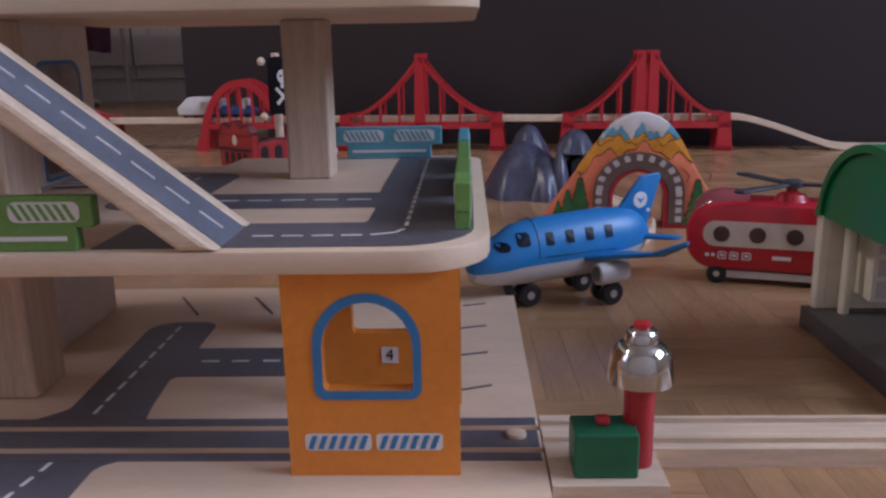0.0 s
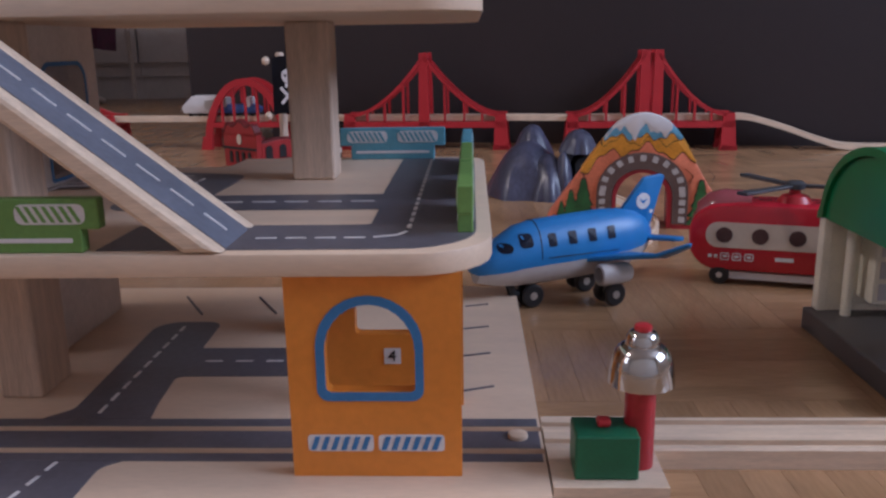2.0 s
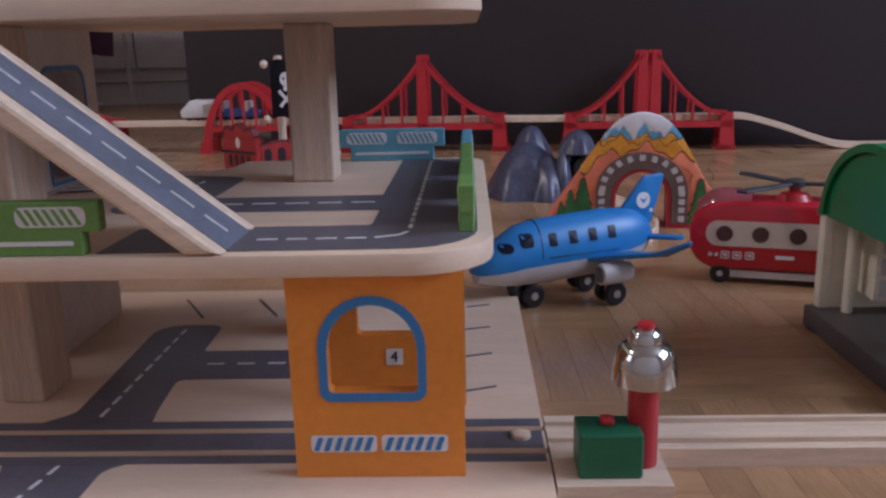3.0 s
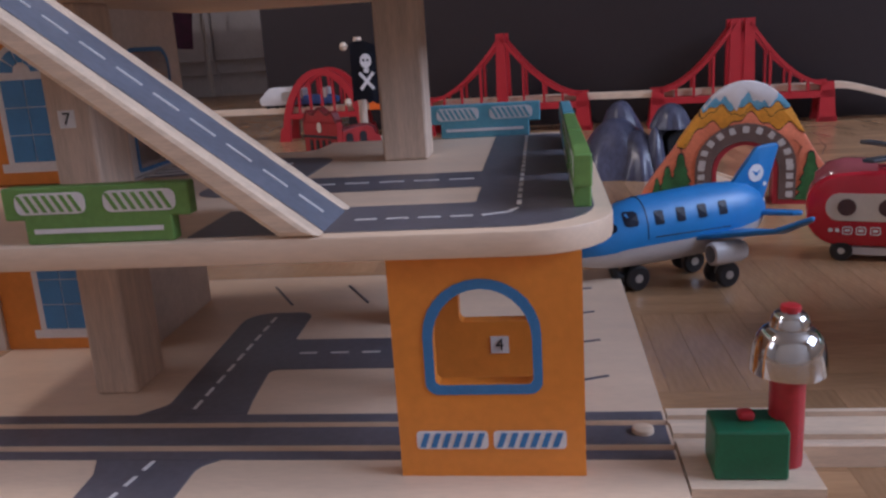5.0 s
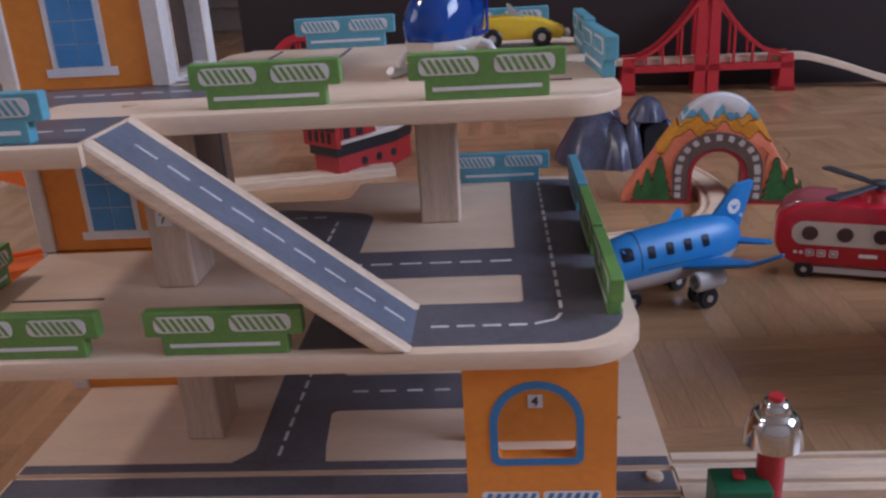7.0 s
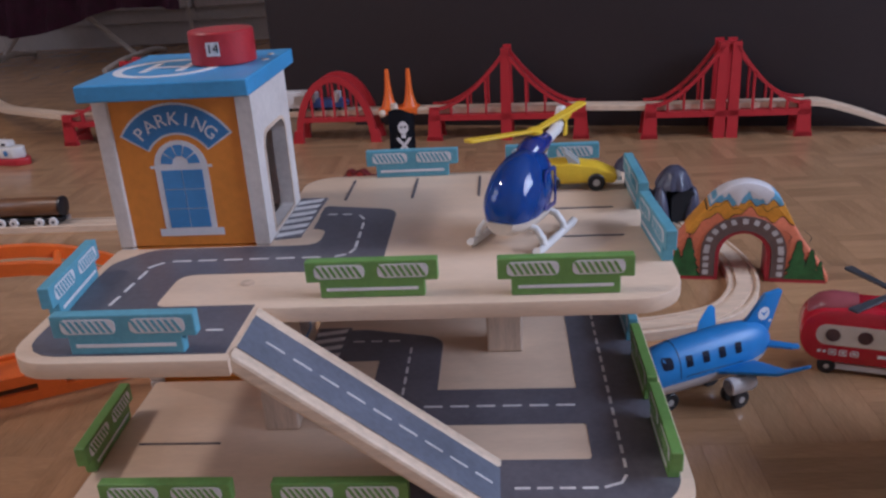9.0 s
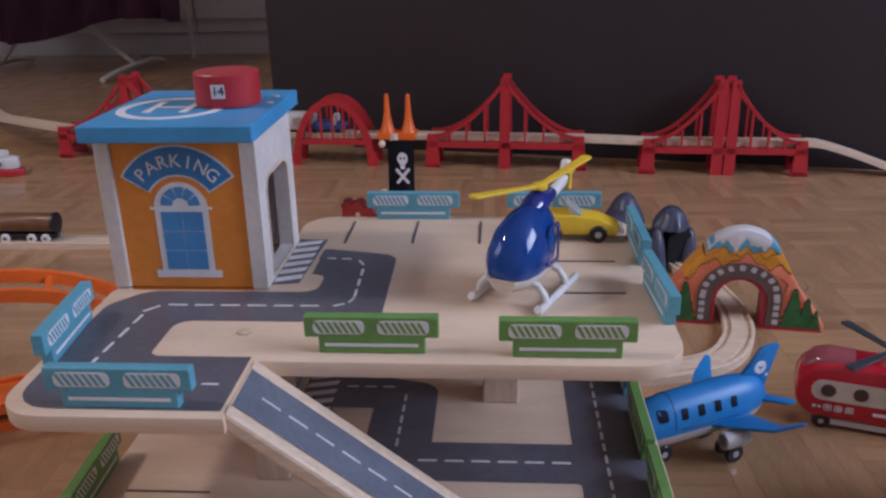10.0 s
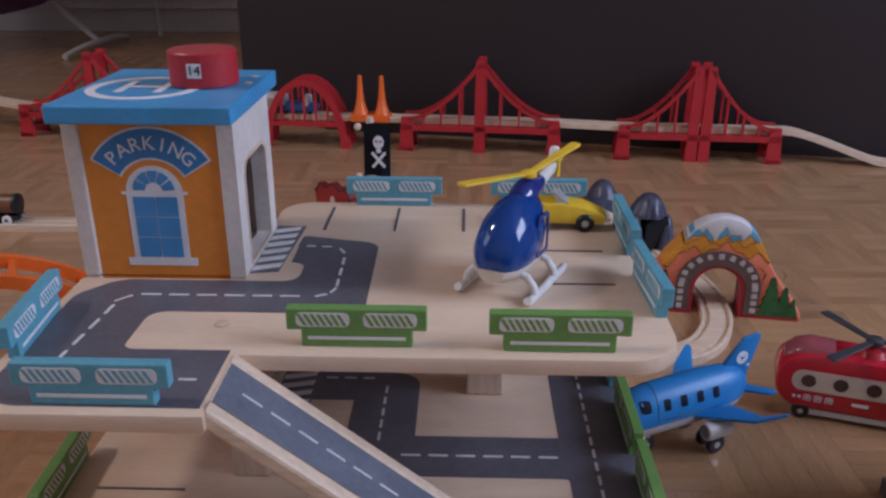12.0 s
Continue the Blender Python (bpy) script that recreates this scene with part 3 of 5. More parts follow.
copy_thing(te, pose(0.0275, 0.347, Z3))
copy_thing(te, pose(0.0925, 0.152, Z3, 0, 0, -87))
copy_thing(te, pose(0.0935, 0.262, Z3, 0, 0, -90))
copy_thing(te, pose(0.0250, 0.324, Z2))
copy_thing(te, pose(0.0885, 0.2620, Z2, 0, 0, -90))
tagged(ga, label="green painted fence block with striped white panels")
tagged(te, label="teal painted fence block with striped white panels")

# red wooden drum with a number, lying on the tower's roof
drum = thing("wooden_drum", "red painted wooden cylinder with a number sticker on the roof", "toy block", pose(-0.240, 0.233, 0.3897))
part("drum", lathe([(0, 0.0), (0.0246, 0.0), (0.0256, 0.001), (0.0256, 0.0245), (0.0244, 0.0258), (0, 0.0258)], 40), RED_PAINT, drum, smooth=True)
number_sticker("14", pose(0.0005, -0.0259, 0.0135, 90, 0, 0), drum, 0.0105)


# ---- rails ----
def rail_profile(w=0.040, h=0.012):
    a, b, d = w * 0.235, w * 0.39, 0.003
    return [(-w / 2, 0), (w / 2, 0), (w / 2, h - 0.001), (w / 2 - 0.001, h), (b, h), (b, h - d), (a, h - d), (a, h), (-a, h), (-a, h - d), (-b, h - d), (-b, h), (-w / 2 + 0.001, h), (-w / 2, h - 0.001)]


def sweep(path, prof):
    """A profile (across, up) carried along a line of points, staying upright."""
    b = bmesh.new()
    pts = [Vector(p) for p in path]
    rings = []
    for i, p in enumerate(pts):
        d = pts[min(i + 1, len(pts) - 1)] - pts[max(i - 1, 0)]
        side = Vector((d.y, -d.x, 0)).normalized()
        rings.append([b.verts.new(p + side * s + Vector((0, 0, u))) for s, u in prof])
    n = len(prof)
    for p, q in zip(rings, rings[1:]):
        for k in range(n):
            b.faces.new((p[k], p[(k + 1) % n], q[(k + 1) % n], q[k]))
    b.faces.new(rings[0][::-1])
    b.faces.new(rings[-1])
    return b


def smooth_path(points, per=8):
    pts = [Vector(p) for p in points]
    pts = [pts[0] * 2 - pts[1]] + pts + [pts[-1] * 2 - pts[-2]]
    out = []
    for i in range(1, len(pts) - 2):
        p0, p1, p2, p3 = pts[i - 1:i + 3]
        for k in range(per):
            t = k / per
            out.append(0.5 * ((2 * p1) + (p2 - p0) * t + (2 * p0 - 5 * p1 + 4 * p2 - p3) * t * t + (3 * p1 - p0 - 3 * p2 + p3) * t ** 3))
    return out + [pts[-2]]


def track(points, label="light beech toy railway track with two wheel grooves on the floor", curved=True):
    pts = smooth_path(points) if curved else [Vector(p) for p in points]
    ob = thing("toy_track", label, "toy track", None, "wooden toy railway")
    part("track_body", sweep(pts, rail_profile()), PINE, ob)
    d = (pts[0] - pts[1]).normalized()
    e = Vector(pts[0])
    neck = sweep([e + Vector((0, 0, 0.002)), e + d * 0.008 + Vector((0, 0, 0.002))], [(-0.003, 0), (0.003, 0), (0.003, 0.008), (-0.003, 0.008)])
    part("peg", prism(disc(e.x + d.x * 0.011, e.y + d.y * 0.011, 0.0055), e.z + 0.002, e.z + 0.010, bm=neck), PINE_UP, ob)
    return ob


track([(0.189, 0.0495, 0), (0.345, 0.0495, 0)], curved=False)
track([(0.3455, 0.0495, 0), (0.62, 0.0495, 0)], curved=False)
track([(0.258, 0.862, 0), (0.282, 0.79, 0), (0.300, 0.71, 0), (0.302, 0.64, 0), (0.286, 0.575, 0), (0.245, 0.52, 0), (0.16, 0.488, 0), (0.06, 0.480, 0)])
track([(-0.40, 0.79, 0), (-0.30, 0.812, 0), (-0.22, 0.83, 0), (-0.14, 0.85, 0)])
track([(-1.5, 0.936, 0), (-1.05, 0.936, 0)], curved=False)
track([(-1.0495, 0.936, 0), (-0.56, 0.936, 0)], curved=False)
HI = 0.062
LINE = [(-1.105, 1.583), (-0.73, 1.53), (-0.50, 1.512), (-0.32, 1.50), (-0.178, 1.487), (0.160, 1.455), (0.30, 1.428), (0.632, 1.402)]
raised = "light beech toy railway track raised on red bridges"
for i, (a, b) in enumerate(zip(LINE, LINE[1:])):
    track([(a[0], a[1], HI), (b[0] - 0.0008, b[1], HI)], raised, curved=False)
track([(-1.106, 1.5835, HI), (-1.25, 1.66, HI), (-1.45, 1.86, HI * 0.6), (-1.75, 2.25, 0.003)], "light beech toy railway ramp track coming down to the floor")
track([(0.633, 1.402, HI), (0.67, 1.397, HI - 0.001), (0.74, 1.388, HI * 0.66), (0.82, 1.377, HI * 0.2), (0.87, 1.369, 0.001), (0.98, 1.352, 0)], "light beech toy railway ramp track coming down to the floor")


# ---- red bridges ----
def bridge_frame(half, top, depth, gap=0.0):
    """One side of a suspension bridge in x, z: legs, beam, tower, cable and hangers."""
    bm = None

    def bar(pts, w0, w1):
        nonlocal bm
        (ax, az), (bx, bz) = pts
        d = Vector((bx - ax, bz - az)).normalized()
        n = Vector((-d.y, d.x))
        bm = prism([(ax + n.x * w0 / 2, az + n.y * w0 / 2), (ax - n.x * w0 / 2, az - n.y * w0 / 2), (bx - n.x * w1 / 2, bz - n.y * w1 / 2), (bx + n.x * w1 / 2, bz + n.y * w1 / 2)], 0, depth, bm=bm)

    for s in (-1, 1):
        bar([(s * (half + 0.002), 0), (s * half, 0.078)], 0.033, 0.023)
        bar([(s * (half + 0.002), 0), (s * (half + 0.002), 0.010)], 0.037, 0.035)
        cable = lambda t: (s * (gap + (half - 0.004 - gap) * (1 - t)), 0.074 + (top - 0.082) * t ** 1.75)
        for k in range(10):
            bar([cable(k / 10), cable((k + 1) / 10)], 0.0070, 0.0070)
        for t in (0.22, 0.46, 0.72):
            x, z = cable(t)
            bar([(x, 0.056), (x, z)], 0.0045, 0.0045)
    for x in ((-gap, gap) if gap else (0,)):
        bar([(x, 0), (x, top)], 0.026 if not gap else 0.024, 0.018)
    bar([(-half - 0.012, 0.0545), (half + 0.012, 0.0545)], 0.013, 0.013)
    return bm


def suspension_bridge(x, y, yaw, half, top=0.207, sep=0.058, skew=0.0, gap=0.0):
    br = thing("suspension_bridge", "bright red plastic toy suspension bridge carrying a wooden track", "toy bridge", pose(x, y, 0, 0, 0, yaw), "red toy bridges")
    for s in (-1, 1):
        part("side_frame", moved(bridge_frame(half, top, 0.011, gap), Matrix.Translation((s * skew, s * sep / 2 + 0.0055, 0)) @ UPRIGHT), RED_PLASTIC, br)
    part("bridge_deck", box(-half - 0.01, half + 0.01, -sep / 2 + 0.006, sep / 2 - 0.006, 0.052, 0.0618), RED_PLASTIC, br)
    for xx in (-half, 0, half):
        part("cross_tie", box(xx - 0.006, xx + 0.006, -sep / 2 + 0.006, sep / 2 - 0.006, 0.02, 0.03), RED_PLASTIC, br)
    part("tower_tie", box(-gap - 0.005, gap + 0.005, -sep / 2 + 0.006, sep / 2 - 0.006, top - 0.02, top - 0.006), RED_PLASTIC, br)
    return br


suspension_bridge(-0.008, 1.471, -5.6, 0.166)
suspension_bridge(0.467, 1.415, -4.3, 0.160, gap=0.0135)
suspension_bridge(-0.915, 1.556, -8, 0.186)
ab = thing("arch_bridge", "red plastic toy arch bridge carrying a wooden track", "toy bridge", pose(-0.41, 1.507, 0, 0, 0, -4), "red toy bridges")
for s in (-1, 1):
    def arc(r, h, n=22):
        return [(r * math.cos(math.pi * k / n), h * math.sin(math.pi * k / n)) for k in range(n + 1)]
    b = prism(arc(0.098, 0.158) + arc(0.082, 0.143)[::-1], 0, 0.011)
    b = prism([(-0.088, 0.05), (0.088, 0.05), (0.088, 0.061), (-0.088, 0.061)], 0.0005, 0.0105, bm=b)
    for xx in (-0.054, -0.027, 0.0, 0.027, 0.054):
        zt = 0.145 * math.sqrt(max(0, 1 - (xx / 0.084) ** 2))
        b = prism([(xx - 0.0022, 0.06), (xx + 0.0022, 0.06), (xx + 0.0022, zt), (xx - 0.0022, zt)], 0.002, 0.009, bm=b)
    for e in (-1, 1):
        b = prism([(e * 0.082, 0), (e * 0.107, 0), (e * 0.101, 0.03), (e * 0.083, 0.03)], -0.001, 0.012, bm=b)
    part("side_frame", moved(b, Matrix.Translation((0, s * 0.029 + 0.0055, 0)) @ UPRIGHT), RED_PLASTIC, ab)
part("bridge_deck", box(-0.086, 0.086, -0.023, 0.023, 0.052, 0.0618), RED_PLASTIC, ab)

py = thing("pylon_pair", "pair of slim orange plastic pylons clipped over the raised track", "toy pylon", pose(-0.259, 1.4945, HI + 0.0121, 0, 0, -5))
saddle = box(-0.045, 0.045, -0.022, 0.022, 0, 0.003, 0.0008)
part("saddle", box(-0.045, 0.045, -0.0262, -0.0222, -0.012, 0.003, 0.0008, bm=saddle), ORANGE_PLASTIC, py)
for x in (-0.025, 0.025):
    part("cone", moved(lathe([(0, 0.0031), (0.0185, 0.0031), (0.0170, 0.008), (0.0125, 0.020), (0.0090, 0.036), (0.0068, 0.056), (0.0055, 0.080), (0.0045, 0.090), (0, 0.092)], 14), Matrix.Translation((x, -0.004, 0))), ORANGE_PLASTIC, py, smooth=True)


# ---- trains ----
def wheel_bm(r, w, n=18):
    """A wheel whose axle lies along y."""
    return moved(lathe([(0, -w / 2), (r * 0.86, -w / 2), (r, -w / 4), (r, w / 4), (r * 0.86, w / 2), (0, w / 2)], n), Matrix.Rotation(math.pi / 2, 4, "X"))


ROCK_WHITE = mat("train_white", (0.66, 0.64, 0.64), 0.35, vary=0.05)
TRAIN_BLUE = mat("train_blue", (0.06, 0.14, 0.40), 0.35, vary=0.06)
tr = thing("toy_train", "white toy train engine with a blue-sided car on the raised track", "toy train", pose(-0.475, 1.511, HI + 0.012, 0, 0, -4))
engine = part("engine", moved(prism(rounded([(-0.085, 0.006, 0.004), (-0.004, 0.006, 0.002), (-0.004, 0.046, 0.003), (-0.062, 0.046, 0.014), (-0.090, 0.02, 0.008)]), -0.016, 0.016, bevel=0.003), UPRIGHT), ROCK_WHITE, tr, smooth=True)
part("side_print", moved(prism(rounded([(-0.034, 0.016, 0.003), (-0.01, 0.016, 0.003), (-0.01, 0.036, 0.003), (-0.034, 0.036, 0.003)]), 0.0162, 0.0166), UPRIGHT), SILVER, engine)
carr = part("car_body", moved(prism(rounded([(0.004, 0.006, 0.002), (0.088, 0.006, 0.006), (0.094, 0.018, 0.005), (0.074, 0.026, 0.006), (0.004, 0.026, 0.002)]), -0.016, 0.016, bevel=0.003), UPRIGHT), TRAIN_BLUE, tr, smooth=True)
for x0, x1 in ((0.008, 0.018), (0.06, 0.074)):
    part("white_hoop", box(x0, x1, -0.0165, 0.0165, 0.018, 0.042, 0.003), ROCK_WHITE, carr)
for x in (-0.07, -0.048, -0.02, 0.016, 0.04, 0.074):
    for y in (-0.0125, 0.0125):
        part("wheel", moved(wheel_bm(0.0055, 0.004), Matrix.Translation((x, y, 0.0055))), BLACK, tr)

BARREL = mat("varnished_brown_wood", (0.17, 0.075, 0.03), 0.35, vary=0.3, size=30, stretch=(1, 6, 6))
lo = thing("toy_engine", "brown wooden toy train engine with black trim on a track", "toy train", pose(-0.876, 0.936, 0.0095))
part("boiler", moved(lathe([(0, -0.066), (0.0165, -0.066), (0.0175, -0.064), (0.0175, 0.056), (0.0165, 0.0665), (0, 0.0665)], 20), Matrix.Translation((-0.002, 0, 0.0335)) @ Matrix.Rotation(math.pi / 2, 4, "Y")), BARREL, lo, smooth=True)
part("chassis", box(-0.068, 0.068, -0.014, 0.014, 0.008, 0.0155, 0.002), BLACK, lo)
part("front_ring", moved(lathe([(0, 0), (0.0185, 0), (0.0185, 0.005), (0.012, 0.008), (0, 0.008)], 20), Matrix.Translation((0.0625, 0, 0.0335)) @ Matrix.Rotation(math.pi / 2, 4, "Y")), BLACK, lo, smooth=True)
part("buffer", moved(lathe([(0, 0), (0.004, 0), (0.005, 0.005), (0, 0.007)], 12), Matrix.Translation((0.068, 0, 0.012)) @ Matrix.Rotation(math.pi / 2, 4, "Y")), SILVER, lo, smooth=True)
for x in (-0.048, -0.024, 0.024, 0.05):
    for y in (-0.0155, 0.0155):
        w = part("wheel", moved(wheel_bm(0.0085, 0.005), Matrix.Translation((x, y, 0.0085))), WHITE_PLASTIC, lo, smooth=True)
        part("hub", moved(wheel_bm(0.003, 0.0058), Matrix.Translation((x, y, 0.0085))), BLACK, w)

fe = thing("toy_ferry", "small white toy boat with a red hull on the floor", "toy boat", pose(-1.185, 1.405, 0, 0, 0, -12))
part("hull", prism(rounded([(-0.07, -0.024, 0.006), (0.04, -0.024, 0.02), (0.062, 0, 0.01), (0.04, 0.024, 0.02), (-0.07, 0.024, 0.006)]), 0, 0.016, bevel=0.002), RED_PLASTIC, fe, smooth=True)
part("upper_works", prism(rounded([(-0.06, -0.02, 0.006), (0.034, -0.02, 0.016), (0.05, 0, 0.01), (0.034, 0.02, 0.016), (-0.06, 0.02, 0.006)]), 0.0161, 0.042, bevel=0.004), WHITE_PLASTIC, fe, smooth=True)
part("cabin", box(-0.045, 0.015, -0.014, 0.014, 0.0421, 0.056, 0.004), WHITE_PLASTIC, fe)
for x in (-0.03, -0.012, 0.006):
    part("cabin_window", box(x - 0.005, x + 0.005, -0.0146, -0.0142, 0.046, 0.052), WINDOW_DARK, fe)
part("round_emblem", moved(prism(disc(0.012, 0.029, 0.0065), 0.0, 0.0006), Matrix.Translation((0, -0.0201, 0)) @ UPRIGHT), BLUE_PRINT, fe)

oc = thing("orange_arch_bridge", "bright orange plastic toy arch bridge with spokes on the floor", "toy bridge", pose(-0.600, 0.378, 0, 0, 0, 27), "orange toy bridge")
for s in (-1, 1):
    def arc2(r, h, n=24):
        return [(r * math.cos(math.pi * k / n), 0.012 + h * math.sin(math.pi * k / n)) for k in range(n + 1)]
    b = prism(arc2(0.215, 0.158) + arc2(0.200, 0.144)[::-1], 0, 0.010)
    b = prism([(-0.222, 0), (0.222, 0), (0.215, 0.034), (-0.215, 0.034)], 0.0002, 0.0078, holes=[[(x, 0.012), (x + 0.05, 0.012), (x + 0.05, 0.021), (x, 0.021)] for x in (-0.18, -0.1, -0.02, 0.06, 0.13)], bm=b)
    part("side_frame", moved(b, Matrix.Translation((0, s * 0.03, 0)) @ UPRIGHT), ORANGE_PLASTIC, oc)
part("bridge_deck", box(-0.21, 0.21, -0.029, 0.021, 0.02, 0.03), ORANGE_PLASTIC, oc)
for k in (3, 6, 9, 12, 15, 18, 21):
    a = math.pi * k / 24
    part("cross_tie", tube([(0.206 * math.cos(a), -0.030, 0.012 + 0.150 * math.sin(a)), (0.206 * math.cos(a), 0.022, 0.012 + 0.150 * math.sin(a))], 0.0045, 8), ORANGE_PLASTIC, oc, smooth=True)

# ---- warning bell with its push box, on a short track plate ----
bell = thing("toy_bell_signal", "toy level-crossing bell with chrome dome, red post and green push box", "toy signal", pose(0, 0, 0))
part("track_plate", moved(prism([(-0.011, 0), (0.070, 0), (0.070, 0.012), (0.0620, 0.012), (0.0620, 0.009), (0.0565, 0.009), (0.0565, 0.012), (0.0415, 0.012), (0.0415, 0.009), (0.036, 0.009), (0.036, 0.012), (-0.011, 0.012)], 0.1312, 0.1885, bevel=0.0), Matrix(((0, 0, 1, 0), (1, 0, 0, 0), (0, 1, 0, 0), (0, 0, 0, 1)))), PINE, bell)
pb = part("push_box", box(0.1425, 0.1745, -0.0040, 0.0200, 0.0121, 0.0358, 0.0012), BOX_GREEN, bell)
part("button", box(0.1545, 0.1615, 0.0055, 0.0125, 0.0359, 0.0402, 0.0015), RED_PLASTIC, pb)
BX, BY = 0.1770, 0.0135
part("post", moved(lathe([(0, 0.0121), (0.0078, 0.0121), (0.0078, 0.0573), (0, 0.0573)], 24), Matrix.Translation((BX, BY, 0))), RED_PAINT, bell, smooth=True)
part("dome", moved(lathe([(0, 0.0572), (0.0156, 0.0574), (0.0167, 0.0579), (0.0167, 0.0596), (0.0162, 0.0650), (0.0153, 0.0700), (0.0138, 0.0742), (0.0116, 0.0770), (0.0098, 0.0781), (0.0088, 0.0786), (0.0086, 0.0800), (0.0080, 0.0825), (0.0068, 0.0845), (0.0050, 0.0857), (0, 0.0861)], 40), Matrix.Translation((BX, BY, 0))), CHROME, bell, smooth=True)
part("cap", moved(lathe([(0, 0.0851), (0.0042, 0.0851), (0.0046, 0.0865), (0.0042, 0.0883), (0, 0.0887)], 18), Matrix.Translation((BX, BY, 0))), RED_PLASTIC, bell, smooth=True)

# ---- painted mountain tunnel ----
mt = thing("mountain_tunnel", "painted wooden mountain tunnel with snowy peak, trees and stone arch", "toy tunnel", pose(0.3005, 0.633, 0, 0, 0, -9))
SALMON = mat("mountain_salmon_paint", (0.74, 0.215, 0.11), 0.5, vary=0.14, size=30)
AMBER = mat("mountain_amber_paint", (0.76, 0.33, 0.03), 0.5, vary=0.14, size=30)
ICE = mat("mountain_ice_paint", (0.16, 0.42, 0.62), 0.5, vary=0.15, size=40)
SNOW = mat("mountain_snow_paint", (0.74, 0.72, 0.74), 0.5, vary=0.05)
BROWN = mat("mountain_brown_paint", (0.13, 0.085, 0.075), 0.55, vary=0.15, size=40)
FIR = mat("mountain_fir_paint", (0.035, 0.14, 0.04), 0.55, vary=0.3, size=60)
STONE = mat("mountain_stone_paint", (0.50, 0.47, 0.46), 0.55, vary=0.1)
CORE = mat("mountain_red_core", (0.42, 0.03, 0.045), 0.5, vary=0.1)
HILL_POINTS = [(-0.114, 0.0), (-0.110, 0.012), (-0.096, 0.034), (-0.078, 0.060), (-0.060, 0.088), (-0.046, 0.108), (-0.034, 0.124), (-0.019, 0.135), (0, 0.1395), (0.019, 0.135), (0.034, 0.124), (0.046, 0.108), (0.058, 0.085), (0.074, 0.056), (0.092, 0.030), (0.105, 0.012), (0.107, 0.0)]


HILL = [(p.x, max(0.0, p.y)) for p in smooth_path([(x * 1.045, z, 0) for x, z in HILL_POINTS], 4)]


def hill(x):
    for (ax, az), (bx, bz) in zip(HILL, HILL[1:]):
        if ax <= x <= bx:
            return az + (bz - az) * (x - ax) / (bx - ax)
    return 0.0


head = [(0.036 * math.cos(math.pi * k / 16), 0.039 + 0.034 * math.sin(math.pi * k / 16)) for k in range(17)]
outline = HILL + [(0.036, 0.0)] + head + [(-0.036, 0.0)]
DEPTH = 0.044
body = part("mountain_body", moved(prism(outline, -DEPTH, 0, bevel=0.004), UPRIGHT), SALMON, mt, smooth=True)
part("red_lining", moved(prism([(0.0358, 0.0)] + [(x * 0.995, z - 0.0002) for x, z in head] + [(-0.0358, 0.0), (-0.031, 0.0)] + [(x * 0.86, z - 0.004) for x, z in head[::-1]] + [(0.031, 0.0)], -DEPTH, -0.0005), UPRIGHT), CORE, mt)
part("red_foot", moved(prism([(-0.1075, 0.0), (-0.0362, 0.0), (-0.0362, 0.005), (-0.1055, 0.005)], -DEPTH - 0.0005, 0.0006), UPRIGHT), CORE, mt)
part("red_foot", moved(prism([(0.0362, 0.0), (0.1085, 0.0), (0.1065, 0.005), (0.0362, 0.005)], -DEPTH - 0.0005, 0.0006), UPRIGHT), CORE, mt)


def band(name, material, low, layer, inset=0.0):
    xs = [-0.112 + 0.22 * k / 120 for k in range(121)]
    xs = [x for x in xs if hill(x) - inset > low(x)]
    o = [(x, low(x)) for x in xs] + [(x * 1.004, hill(x) + layer * 0.6) for x in xs[::-1]]
    part(name, moved(prism(o, -DEPTH - layer, layer, bevel=0.0006), UPRIGHT), material, body, smooth=True)


amber = lambda x: 0.099 + 0.006 * math.sin(x * 130 + 1) + 0.003 * math.sin(x * 310) - 5.2 * x * x
peach = lambda x: 0.108 + 0.005 * math.sin(x * 170) + 0.002 * math.sin(x * 420)
ice = lambda x: 0.1125 + 0.0032 * math.sin(x * 205 + 1.4) + 0.0022 * math.sin(x * 430)
snow = lambda x: 0.1195 + 0.0058 * math.sin(x * 190 + 0.9) + 0.0042 * math.sin(x * 330 + 2.0) + 0.0018 * math.sin(x * 720)
band("ridge_line", INK, lambda x: amber(x) - 0.0011, 0.0004)
band("amber_band", AMBER, amber, 0.0006)
band("ridge_line", INK, lambda x: peach(x) - 0.001, 0.0008)
band("orange_band", mat("mountain_orange_paint", (0.80, 0.36, 0.04), 0.5, vary=0.1, size=40), peach, 0.001)
band("ridge_line", INK, lambda x: ice(x) - 0.0008, 0.0012)
band("ice_band", ICE, ice, 0.0014)
band("snow_cap", SNOW, snow, 0.0018)
head2 = [(0.055 * math.cos(math.pi * k / 16), 0.044 + 0.050 * math.sin(math.pi * k / 16)) for k in range(17)]
part("arch_surround", moved(prism([(0.0364, 0.006)] + [(x * 1.01, z + 0.0004) for x, z in head] + [(-0.0364, 0.006), (-0.055, 0.006)] + head2[::-1] + [(0.055, 0.006)], 0, 0.0022), UPRIGHT), BROWN, body)
path = [(-0.048, 0.012 + 0.0105 * k) for k in range(4)] + [(-0.047 * math.cos(math.pi * k / 10), 0.049 + 0.038 * math.sin(math.pi * k / 10)) for k in range(0, 11)] + [(0.048, 0.0435 - 0.0105 * k) for k in range(4)]
